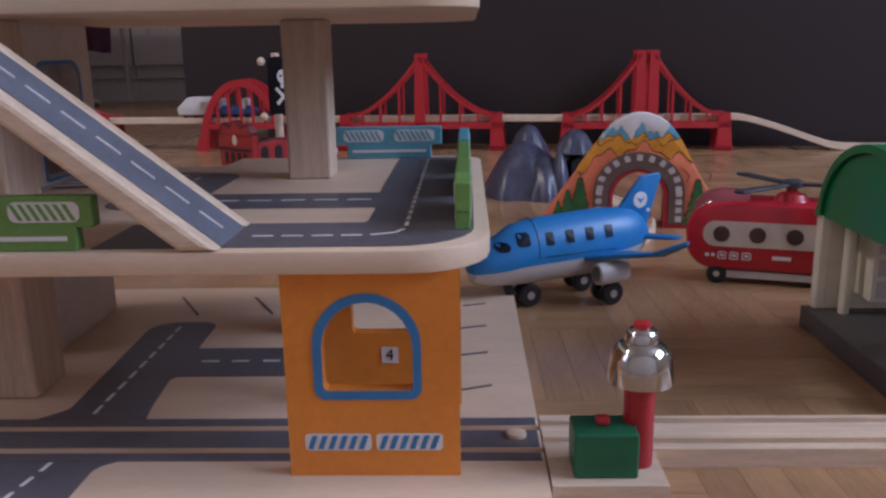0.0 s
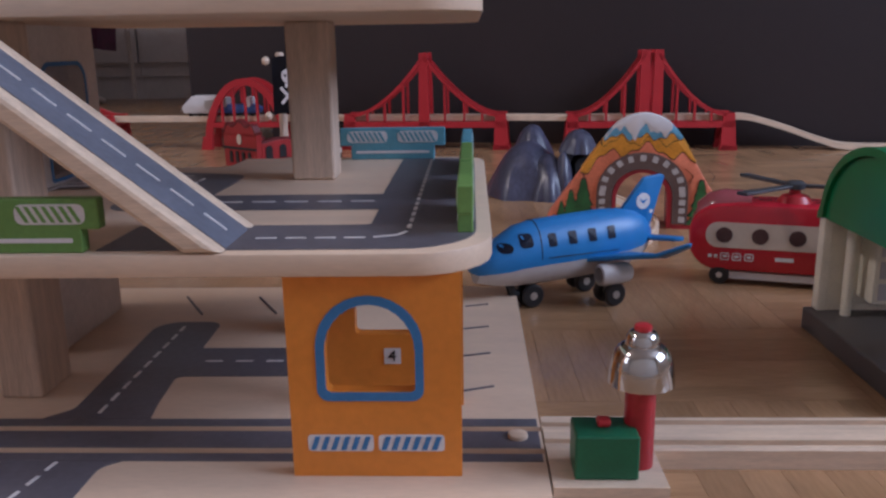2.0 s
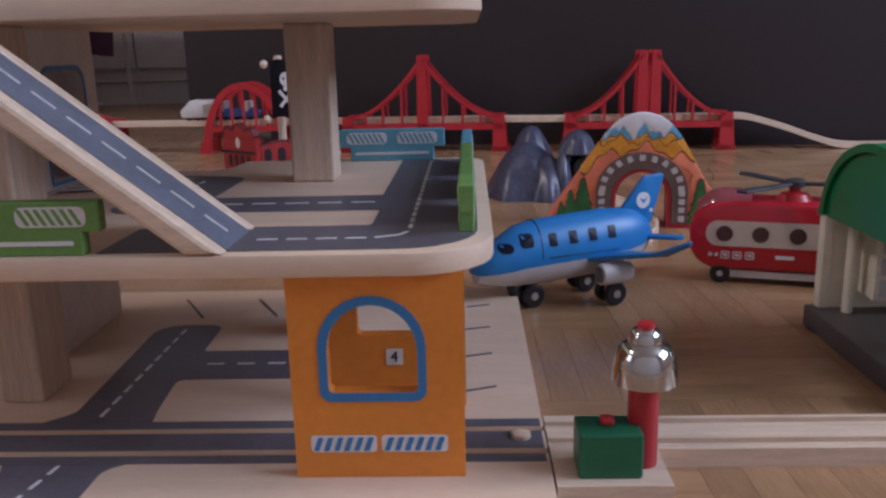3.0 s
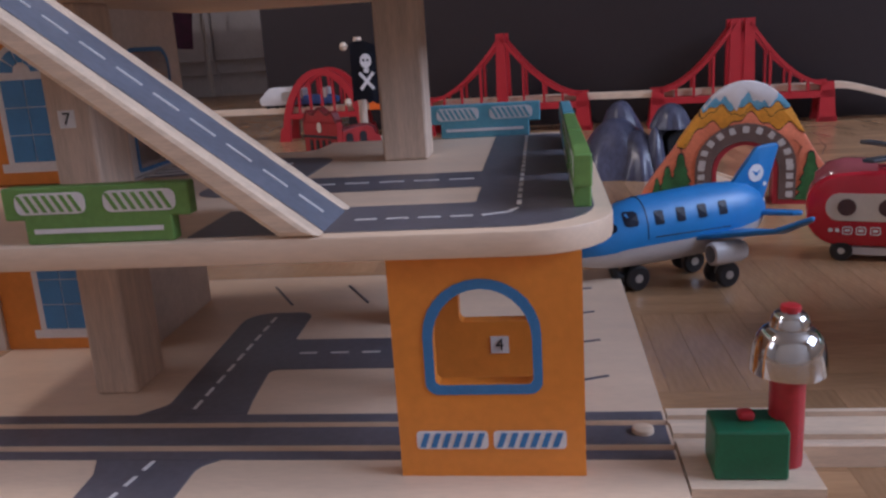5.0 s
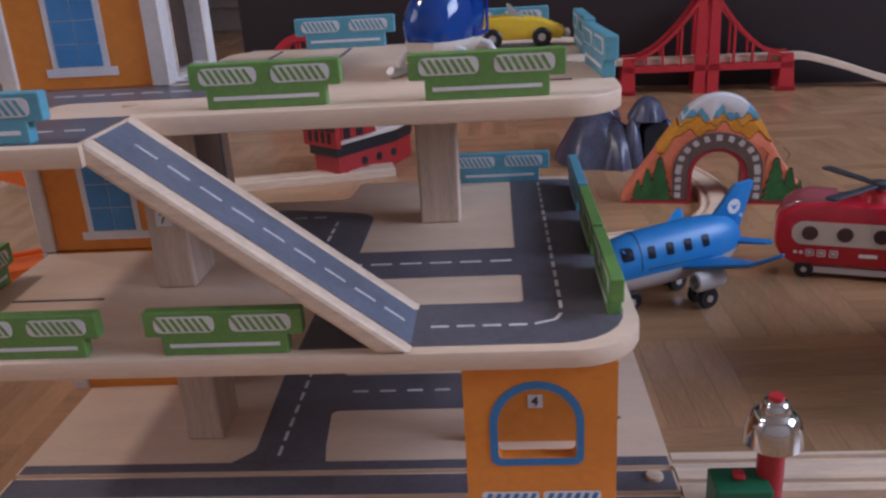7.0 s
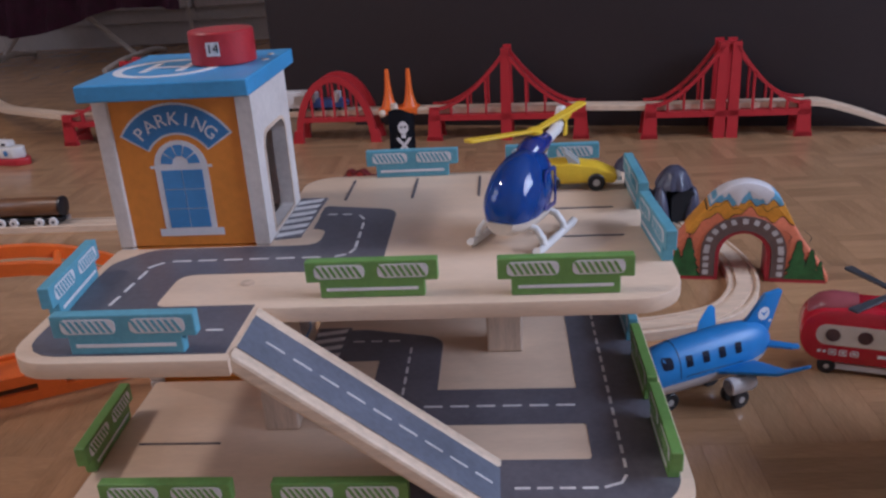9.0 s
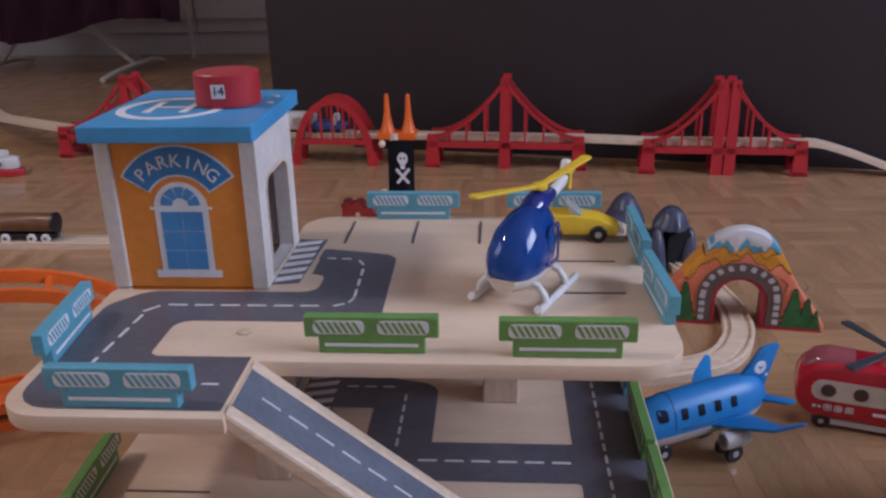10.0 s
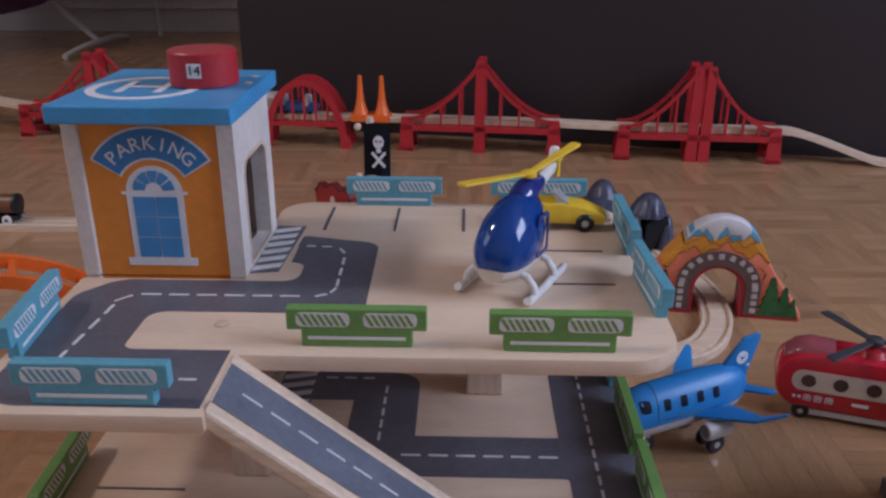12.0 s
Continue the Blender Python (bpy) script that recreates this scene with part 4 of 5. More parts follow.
for k, (x, z) in enumerate(path):
    a = math.atan2(z - 0.046, x) if z > 0.046 else (0 if x > 0 else math.pi)
    mm = Matrix.Translation((x, z, 0)) @ Matrix.Rotation(a, 4, "Z")
    o = rounded([(-0.0038, -0.0034, 0.001), (0.0036, -0.0039 + 0.0007 * (k % 3), 0.001), (0.0040, 0.0034, 0.001), (-0.0036, 0.0036, 0.001)], 2)
    part("arch_stone", moved(prism([tuple((mm @ Vector((p[0], p[1], 0))).xy) for p in o], 0.0022, 0.0028), UPRIGHT), STONE, body)
for cx, sc in ((-0.098, 0.62), (-0.086, 0.95), (-0.071, 1.3), (0.070, 1.3), (0.087, 1.0), (0.099, 0.62)):
    o, hgt = [], 0.042 * sc
    for k in range(5):
        z, w = 0.005 + hgt * k / 5, 0.013 * sc * (1 - k / 5.6)
        o += [(cx + w, z), (cx + w * 0.55, z + hgt / 5.5)]
    o = o + [(cx, 0.005 + hgt)] + [(2 * cx - x, z) for x, z in o[::-1]]
    part("fir_outline", moved(prism([((x - cx) * 1.1 + cx, 0.005 + (z - 0.005) * 1.04) for x, z in o], 0.0, 0.0007 + 0.0002 * sc), UPRIGHT), INK, body)
    part("fir_tree_print", moved(prism(o, 0.0, 0.001 + 0.0004 * sc), UPRIGHT), FIR, body)
for sx, ox in ((1, 0.075), (-1, -0.062), (1, 0.05)):
    o = [(ox, 0.075), (ox + sx * 0.01, 0.066), (ox + sx * 0.006, 0.056), (ox + sx * 0.009, 0.066), (ox + sx * 0.001, 0.0745)]
    part("crack_line", moved(prism(o, 0, 0.0008), UPRIGHT), INK, body)

for ob in mt.children_recursive:
    # the block narrows towards its peak
    for v in ob.data.vertices:
        t = min(1.0, max(0.0, (v.co.z - 0.06) / 0.078))
        if v.co.y > 0.006:
            v.co.y = 0.006 + (v.co.y - 0.006) * (1 - 0.6 * t * t)

# ---- grey rock tunnel ----
def rock_lobe(cx, cy, rx, ry, top, seed, flare=0.35, low=0.0):
    """A smooth rock hump with a rounded head, flaring and ribbed towards its foot."""
    b = bmesh.new()
    bmesh.ops.create_icosphere(b, subdivisions=5, radius=1)
    for v in b.verts:
        c = v.co.copy()
        u = max(0.0, c.z)
        ang = math.atan2(c.y, c.x)
        rib = noise.noise(Vector((math.cos(ang) * 2.6 + seed, math.sin(ang) * 2.6, u * 0.7))) * 0.22 * (1 - u)
        lump = noise.noise(c * 1.4 + Vector((seed, 2, 5))) * 0.10
        k = 1 + flare * (1 - u) ** 2 + rib + lump
        v.co = Vector((cx + c.x * rx * k, cy + c.y * ry * k, low + u ** 0.82 * (top - low)))
    return b


rt = thing("rock_tunnel", "shiny grey-blue plastic rock tunnel with two humps and a dark opening", "toy tunnel", pose(0, 0, 0))
part("rock", rock_lobe(0.178, 0.893, 0.046, 0.058, 0.079, 1.0), ROCK, rt, smooth=True)
part("rock_head", rock_lobe(0.187, 0.925, 0.024, 0.026, 0.1015, 2.3, 0.5, 0.05), ROCK, rt, smooth=True)
part("rock", rock_lobe(0.205, 0.862, 0.030, 0.040, 0.064, 7.0), ROCK, rt, smooth=True)
rk = rock_lobe(0.258, 0.885, 0.036, 0.036, 0.086, 4.0, 0.28)
part("rock", rk, ROCK, rt, smooth=True)
part("rock_head", rock_lobe(0.251, 0.860, 0.0235, 0.026, 0.1000, 5.2, 0.25, 0.066), ROCK, rt, smooth=True)
for x, y, r, h in ((0.2270, 0.8420, 0.013, 0.070), (0.2800, 0.8560, 0.014, 0.066)):
    part("rock_jamb", rock_lobe(x, y, r, 0.022, h, x * 40, 0.3), ROCK, rt, smooth=True)
# solid near-black block: the shade of the hollow opening put in as colour
part("tunnel_mouth", moved(prism(arch(-0.0205, 0.0205, 0.0, 0.064, 0.016), 0, 0.05), pose(0.2535, 0.888, 0, 90, 0, 12)), mat("hole_shade_black", (0.006, 0.006, 0.008), 0.9, vary=0.05, bump=0), rt)

# ---- pirate ship ----
SHIP_RED = mat("ship_red_paint", (0.33, 0.020, 0.020), 0.4, vary=0.1)
sh = thing("toy_ship", "red wooden toy ship with a black flag, standing on the floor", "toy ship", pose(-0.243, 0.822, 0, 0, 0, 52) @ Matrix.Diagonal((1.06, 0.90, 1.08, 1)))
hull_o = rounded([(0, -0.034, 0), (0.12, -0.036, 0.05), (0.215, 0.0, 0.02), (0.12, 0.036, 0.05), (0, 0.034, 0)])
part("hull", prism([(0.006 + x * 0.96, y * 0.9) for x, y in hull_o], 0.0, 0.036, bevel=0.002), SHIP_RED, sh)
part("black_band", prism([(x * 1.004 + 0.0005, y * 1.02) for x, y in hull_o], 0.0362, 0.052), BLACK, sh)
part("deck", prism([(x * 1.01, y * 1.03) for x, y in hull_o], 0.0522, 0.060, bevel=0.0015), CREAM, sh)
STERN = Matrix(((0, 0, -1, 0), (1, 0, 0, 0), (0, 1, 0, 0), (0, 0, 0, 1)))
crest = [(0.044 * math.cos(math.pi * k / 24), 0.092 + 0.016 * math.sin(math.pi * k / 24) + 0.0035 * math.cos(math.pi * k / 3)) for k in range(25)]
cab = part("stern_board", moved(prism([(-0.042, 0.050), (0.042, 0.050)] + crest, -0.005, 0.004, bevel=0.001), STERN), SHIP_RED, sh)
part("stern_crest", moved(prism(crest + [(y * 1.04, z + 0.0035) for y, z in crest[::-1]], -0.0055, 0.0045), STERN), mat("ship_trim_paint", (0.13, 0.012, 0.014), 0.45, vary=0.15), cab)
for s in (-1, 1):
    wall = [(0.0052, 0.0605), (0.074, 0.0605), (0.072, 0.070), (0.063, 0.074), (0.060, 0.082), (0.050, 0.086), (0.030, 0.0865), (0.0052, 0.083)]
    part("cabin_wall", moved(prism(wall, -0.0035, 0.0035, bevel=0.0008), Matrix.Translation((0, s * 0.0400, 0)) @ UPRIGHT), SHIP_RED, sh)
    trim = [(0.0052, 0.0832), (0.030, 0.0867), (0.050, 0.0862), (0.0602, 0.0822), (0.0632, 0.0742), (0.0652, 0.0752), (0.0622, 0.0842), (0.051, 0.0892), (0.030, 0.0896), (0.0052, 0.0862)]
    part("wall_trim", moved(prism(trim, -0.004, 0.004), Matrix.Translation((0, s * 0.0400, 0)) @ UPRIGHT), bpy.data.materials["ship_trim_paint"], sh)
part("cabin_floor", box(0.0052, 0.066, -0.0362, 0.0362, 0.0602, 0.070, 0.001), SHIP_RED, sh)
for y in (-0.024, -0.008, 0.008, 0.024):
    part("stern_window", moved(prism(arch(y - 0.004, y + 0.004, 0.056, 0.072), 0.0042, 0.0052), Matrix(((0, 0, -1, 0), (1, 0, 0, 0), (0, 1, 0, 0), (0, 0, 0, 1)))), BLACK, cab)
part("stern_rail", moved(prism([(-0.043, 0.0745), (0.043, 0.0745), (0.043, 0.0775), (-0.043, 0.0775)], 0.0042, 0.0062), STERN), BLACK, cab)
part("stern_emblem", moved(prism(disc(0, 0.088, 0.006, 12, 1.2), 0.0042, 0.0052), Matrix(((0, 0, -1, 0), (1, 0, 0, 0), (0, 1, 0, 0), (0, 0, 0, 1)))), CREAM, cab)
for x in (0.016, 0.040):
    part("side_window", moved(prism(arch(x - 0.006, x + 0.006, 0.062, 0.080), 0.0, 0.001), Matrix.Translation((0, -0.0438, 0)) @ UPRIGHT), BLACK, cab)
for x in (0.055, 0.085, 0.115):
    part("porthole", moved(prism(disc(x, 0.02, 0.006), 0, 0.001), Matrix.Translation((0, -0.0316, 0)) @ UPRIGHT), BLACK, sh)
part("mast", moved(lathe([(0, 0.06), (0.0062, 0.06), (0.0062, 0.198), (0.005, 0.201), (0, 0.201)], 14), Matrix.Translation((0.0615, -0.0186, 0))), PINE_UP, sh, smooth=True)
for z in (0.1166, 0.190):
    part("wooden_bead", moved(lathe([(0, -0.006), (0.0042, -0.0042), (0.006, 0), (0.0042, 0.0042), (0, 0.006)], 14), Matrix.Translation((0.0395, -0.0146, z))), PINE, sh, smooth=True)
b = bmesh.new()
cols = []
for i in range(15):
    u = i / 14
    cols.append([b.verts.new((0.0425 + 0.024 * u, -0.0266 - 0.036 * u + 0.004 * math.sin(u * 7 + 1) * (0.4 + 0.6 * (1 - k / 8)), 0.1165 + 0.0765 * k / 8 + 0.0035 * math.sin(u * 5))) for k in range(9)])
for p, q in zip(cols, cols[1:]):
    for k in range(8):
        b.faces.new((p[k], q[k], q[k + 1], p[k + 1]))
bmesh.ops.solidify(b, geom=b.faces[:], thickness=0.0012)
flag = part("flag", b, mat("black_flag_cloth", (0.010, 0.011, 0.022), 0.8, vary=0.2), sh, "black cloth flag with a white emblem", smooth=True)
fm = Matrix.Translation((0.0510, -0.0496, 0.152)) @ Matrix.Rotation(radians(-56), 4, "Z") @ UPRIGHT @ Matrix.Diagonal((0.9, 0.9, 1, 1))
part("emblem", moved(prism(disc(0, 0.020, 0.0095, 18, 1.1), 0, 0.0005, holes=[disc(-0.0035, 0.021, 0.0022, 8), disc(0.0035, 0.021, 0.0022, 8)]), fm), WHITE_PRINT, flag)
part("emblem", moved(prism(rounded([(-0.004, 0.003, 0.001), (0.004, 0.003, 0.001), (0.0045, 0.0095, 0.001), (-0.0045, 0.0095, 0.001)], 2), 0, 0.0005), fm), WHITE_PRINT, flag)
for s in (-1, 1):
    part("emblem", moved(prism(rounded([(-s * 0.014, 0.002, 0.001), (-s * 0.010, 0.005, 0.001), (s * 0.013, -0.019, 0.001), (s * 0.009, -0.022, 0.001)], 2), 0.0002 * (s + 1), 0.0006 + 0.0002 * (s + 1)), fm), WHITE_PRINT, flag)


# ---- blue aeroplane ----
def loft(stations, a0, a1, n, close_ends=True):
    """Ellipse sections along x: (x, z centre, half width, half height), between two angles; cut flat below when not a full turn."""
    b = bmesh.new()
    full = abs(a1 - a0) > 6.2
    rings = []
    for x, zc, w, h in stations:
        rings.append([b.verts.new((x, w * math.cos(a), zc + h * math.sin(a))) for a in (a0 + (a1 - a0) * k / n for k in range(n if full else n + 1))])
    for p, q in zip(rings, rings[1:]):
        m = len(p)
        for k in range(m if full or close_ends else m - 1):
            b.faces.new((p[k], p[(k + 1) % m], q[(k + 1) % m], q[k]))
    if close_ends:
        b.faces.new(rings[0][::-1])
        b.faces.new(rings[-1])
    return b


pl = thing("toy_aeroplane", "blue plastic toy aeroplane with grey belly and black wheels", "toy aeroplane", pose(0.099, 0.301, 0, 0, 0, 24.5))
FUS = [(-0.010, 0.0385, 0.004, 0.006), (-0.006, 0.0390, 0.010, 0.0115), (0.008, 0.042, 0.016, 0.018), (0.020, 0.0445, 0.0190, 0.0225), (0.032, 0.0475, 0.0205, 0.0265), (0.050, 0.0490, 0.0215, 0.0285), (0.08, 0.0500, 0.0220, 0.0290), (0.115, 0.0515, 0.0220, 0.0290), (0.138, 0.0525, 0.0205, 0.0270), (0.153, 0.0535, 0.0175, 0.0230), (0.163, 0.0540, 0.0125, 0.0165), (0.169, 0.0540, 0.0070, 0.0090), (0.1710, 0.0540, 0.0030, 0.0035)]
LOWER, UPPER = -0.28, math.pi + 0.28
part("upper_fuselage", loft(FUS, LOWER, UPPER, 26), PLANE_BLUE, pl, smooth=True)
part("belly", loft([(x, z - 0.0002, w * 0.995, h) for x, z, w, h in FUS[1:-2]], UPPER, 2 * math.pi + LOWER, 14), PLANE_GREY, pl, "light grey plastic belly", smooth=True)


def side_spot(x, z, w, h, material, name, r=0.0015, side=-1, lift=0.0005):
    """A small rounded patch on the fuselage side, bent to its curve."""
    b = bmesh.new()
    o = rounded([(x - w / 2, z - h / 2, r), (x + w / 2, z - h / 2, r), (x + w / 2 , z + h / 2, r), (x - w / 2, z + h / 2, r)], 3)

    def at(px, pz, extra):
        for (xa, za, wa, ha), (xb, zb, wb, hb) in zip(FUS, FUS[1:]):
            if xa <= px <= xb:
                t = (px - xa) / (xb - xa)
                zc, ww, hh = za + (zb - za) * t, wa + (wb - wa) * t, ha + (hb - ha) * t
                s = max(-0.99, min(0.99, (pz - zc) / hh))
                return Vector((px, side * (ww * math.sqrt(1 - s * s) + extra), pz))

    rim = [b.verts.new(at(px, pz, lift)) for px, pz in o]
    mid = b.verts.new(at(x, z, lift + 0.0001))
    for k in range(len(rim)):
        b.faces.new((rim[k - 1], rim[k], mid))
    part(name, b, material, pl)


# window openings are near-black patches, the shade inside painted on the fuselage
for s in (-1, 1):
    side_spot(0.0165, 0.0580, 0.0125, 0.0078, WINDOW_DARK, "cockpit_window", 0.0042, s)
    side_spot(0.0345, 0.0635, 0.0118, 0.0112, WINDOW_DARK, "cockpit_window", 0.0030, s)
    side_spot(0.0890, 0.0475, 0.0700, 0.0010, INK, "seam_line", 0.0003, s, 0.0004)
    for x in (0.0585, 0.0780, 0.0975, 0.1170):
        side_spot(x, 0.0625 + (x - 0.06) * 0.02, 0.0080, 0.0108, WINDOW_DARK, "cabin_window", 0.0014, s)
part("door_seam", loft([(0.0475, 0.0489, 0.0217, 0.0287), (0.0481, 0.0489, 0.0217, 0.0287)], LOWER + 0.2, UPPER - 0.2, 26), INK, pl)
for s in (-1, 1):
    o = [(0.084, 0.012), (0.139, 0.012), (0.149, 0.055), (0.162, 0.075), (0.155, 0.077), (0.131, 0.063)]
    wb = prism(rounded([(x, s * y, 0.003) for x, y in o], 4), 0.0385, 0.0425, bevel=0.0014)
    for v in wb.verts:
        out = abs(v.co.y)
        v.co.z += max(0, out - 0.018) * 0.16 + max(0, out - 0.058) * 0.55
    wing = part("wing", wb, PLANE_BLUE, pl, smooth=True)
    eng = part("engine", moved(lathe([(0.0072, 0.0), (0.0092, 0.001), (0.0098, 0.006), (0.0092, 0.028), (0.0075, 0.034), (0.0062, 0.034), (0.006, 0.02), (0, 0.02)], 22), Matrix.Translation((0.096, s * 0.0335, 0.0300)) @ Matrix.Diagonal((0.92, 0.92, 1, 1)) @ Matrix.Rotation(math.pi / 2, 4, "Y")), PLANE_GREY, pl, "light grey plastic engine pod", smooth=True)
    part("gear_leg", box(0.110, 0.118, s * 0.0235 - 0.003, s * 0.0235 + 0.003, 0.0085, 0.030, 0.001), PLANE_GREY, eng)
    o = [(0.148, 0.006), (0.166, 0.004), (0.189, 0.027), (0.186, 0.032), (0.177, 0.030)]
    part("tailplane", prism(rounded([(x, s * y, 0.002) for x, y in o], 3), 0.0505, 0.0540, bevel=0.0012), PLANE_BLUE, pl, smooth=True)
    for x, y in ((0.114, 0.0160), (0.114, 0.0315)):
        w = part("wheel", moved(wheel_bm(0.0106, 0.0064, 24), Matrix.Translation((x, s * y, 0.0106))), BLACK, pl, smooth=True)
        part("hub", moved(wheel_bm(0.0040, 0.0074, 16), Matrix.Translation((x, s * y, 0.0106))), SILVER, w, smooth=True)
    w = part("wheel", moved(wheel_bm(0.0106, 0.0056, 24), Matrix.Translation((0.047, s * 0.0055, 0.0106))), BLACK, pl, smooth=True)
    part("hub", moved(wheel_bm(0.0040, 0.0066, 16), Matrix.Translation((0.047, s * 0.0055, 0.0106))), SILVER, w, smooth=True)
part("nose_leg", tube([(0.026, 0, 0.026), (0.030, 0, 0.014), (0.042, 0, 0.0085)], 0.0042, 10), BLACK, pl, smooth=True)
part("nose_axle", box(0.045, 0.049, -0.0025, 0.0025, 0.007, 0.022), BLACK, pl)
fin = part("tail_fin", moved(prism(rounded([(0.132, 0.070, 0), (0.168, 0.054, 0.001), (0.1850, 0.108, 0.003), (0.163, 0.106, 0.005)]), -0.0025, 0.0025, bevel=0.001), UPRIGHT), PLANE_BLUE, pl, smooth=True)
for s in (-1, 1):
    part("round_emblem", moved(prism(disc(0.1615, 0.0845, 0.0074), 0.0026, 0.0029), UPRIGHT if s < 0 else Matrix.Translation((0, 0.0056, 0)) @ UPRIGHT), WHITE_PRINT, fin)
    part("emblem_dot", moved(prism(disc(0.1705, 0.0745, 0.0019, 10), 0.0026, 0.0029), UPRIGHT if s < 0 else Matrix.Translation((0, 0.0056, 0)) @ UPRIGHT), WHITE_PRINT, fin)
    part("emblem_core", moved(prism([(0.1570, 0.0870), (0.1618, 0.0815), (0.1660, 0.0868), (0.1618, 0.0848)], 0.0029, 0.0031), UPRIGHT if s < 0 else Matrix.Translation((0, 0.006, 0)) @ UPRIGHT), PLANE_BLUE, fin)

# ---- red helicopter ----
rh = thing("toy_rescue_helicopter", "red toy helicopter with cream window band and dark rotor", "toy helicopter", pose(0.304, 0.417, 0, 0, 0, -17.5))
prof_h = rounded([(0.0, 0.013, 0.028), (0.225, 0.013, 0.006), (0.225, 0.045, 0.008), (0.175, 0.0775, 0.012), (0.045, 0.0785, 0.012), (0.0, 0.074, 0.030)], 8)
rb = part("body", moved(prism(prof_h, -0.026, 0.026, bevel=0.006), UPRIGHT), mat("red_gloss_plastic", (0.50, 0.012, 0.03), 0.22, vary=0.05, bump=0.02, coat=0.3), rh, smooth=True)
CANOPY = mat("smoky_red_canopy", (0.30, 0.075, 0.09), 0.12, vary=0.05, bump=0)
part("canopy", loft([(0.006, 0.064, 0.012, 0.010), (0.016, 0.068, 0.019, 0.0155), (0.03, 0.070, 0.0215, 0.0175), (0.055, 0.070, 0.021, 0.0165)], 0.2, math.pi - 0.2, 16), CANOPY, rb, "smoky transparent red canopy", smooth=True)
for s in (-1, 1):
    mm = Matrix.Translation((0, 0.026 * s - (0.0004 if s < 0 else -0.0009), 0)) @ UPRIGHT
    part("window_band", moved(prism(rounded([(0.016, 0.0365, 0.011), (0.20, 0.0365, 0.008), (0.20, 0.0605, 0.008), (0.016, 0.0605, 0.011)]), 0, 0.0005), mm), CREAM, rb)
    for x in (0.0325, 0.0640, 0.0960, 0.127, 0.158):
        part("porthole", moved(prism(disc(x, 0.0485, 0.0074, 22), 0.0005, 0.001), mm), mat("porthole_tint", (0.09, 0.05, 0.05), 0.15, bump=0) if x == 0.0325 and s < 0 else bpy.data.materials["porthole_tint"] if "porthole_tint" in bpy.data.materials else WINDOW_DARK, rb)
    for x0, x1 in ((0.019, 0.0225), (0.0245, 0.0275)):
        part("code_bar", moved(prism([(x0, 0.0265), (x1, 0.0265), (x1, 0.0295), (x0, 0.0295)], 0, 0.0005), mm), WHITE_PRINT, rb)
    for x in (0.034, 0.0445, 0.0555):
        part("code_frame", moved(prism(rounded([(x - 0.004, 0.0245, 0.0015), (x + 0.004, 0.0245, 0.0015), (x + 0.004, 0.0315, 0.0015), (x - 0.004, 0.0315, 0.0015)], 2), 0, 0.0004, holes=[rounded([(x - 0.0032, 0.0253, 0.001), (x + 0.0032, 0.0253, 0.001), (x + 0.0032, 0.0307, 0.001), (x - 0.0032, 0.0307, 0.001)], 2)]), mm), WHITE_PRINT, rb)
        part("code_bar", moved(prism([(x - 0.002, 0.027), (x + 0.002, 0.027), (x + 0.002, 0.0292), (x - 0.002, 0.0292)], 0, 0.0004), mm), WHITE_PRINT, rb)
    part("brand_bar", moved(prism([(0.078, 0.026), (0.094, 0.026), (0.094, 0.0295), (0.078, 0.0295)], 0, 0.0004), mm), WHITE_PRINT, rb)
    part("skirt", box(0.03, 0.21, s * 0.020 - 0.003, s * 0.020 + 0.003, 0.006, 0.0128), PLANE_GREY, rb)
    for x in (0.030, 0.175):
        w = part("wheel", moved(wheel_bm(0.0092, 0.007, 24), Matrix.Translation((x, s * 0.0215, 0.0092))), BLACK, rh, smooth=True)
        part("hub", moved(wheel_bm(0.0032, 0.008, 14), Matrix.Translation((x, s * 0.0215, 0.0092))), SILVER, w, smooth=True)
part("rotor_mast", moved(lathe([(0, 0.0780), (0.016, 0.0780), (0.012, 0.084), (0.005, 0.086), (0.005, 0.091), (0, 0.091)], 18), Matrix.Translation((0.092, 0, 0))), RED_PLASTIC, rh, smooth=True)
GREY_BLADE = mat("slate_blade_plastic", (0.045, 0.05, 0.06), 0.35, vary=0.05)
rotor = part("rotor_hub", moved(lathe([(0, 0.0905), (0.009, 0.0905), (0.009, 0.0955), (0.006, 0.0975), (0, 0.0975)], 18), Matrix.Translation((0.092, 0, 0))), GREY_BLADE, rh, smooth=True)
for a in (-130, 128, 0):
    part("rotor_blade", moved(prism(rounded([(0.006, -0.0035, 0), (0.074, -0.0058, 0.002), (0.074, 0.0058, 0.002), (0.006, 0.0035, 0)]), 0.0915, 0.0945, bevel=0.0008), Matrix.Translation((0.092, 0, 0)) @ Matrix.Rotation(radians(a), 4, "Z")), GREY_BLADE, rotor)

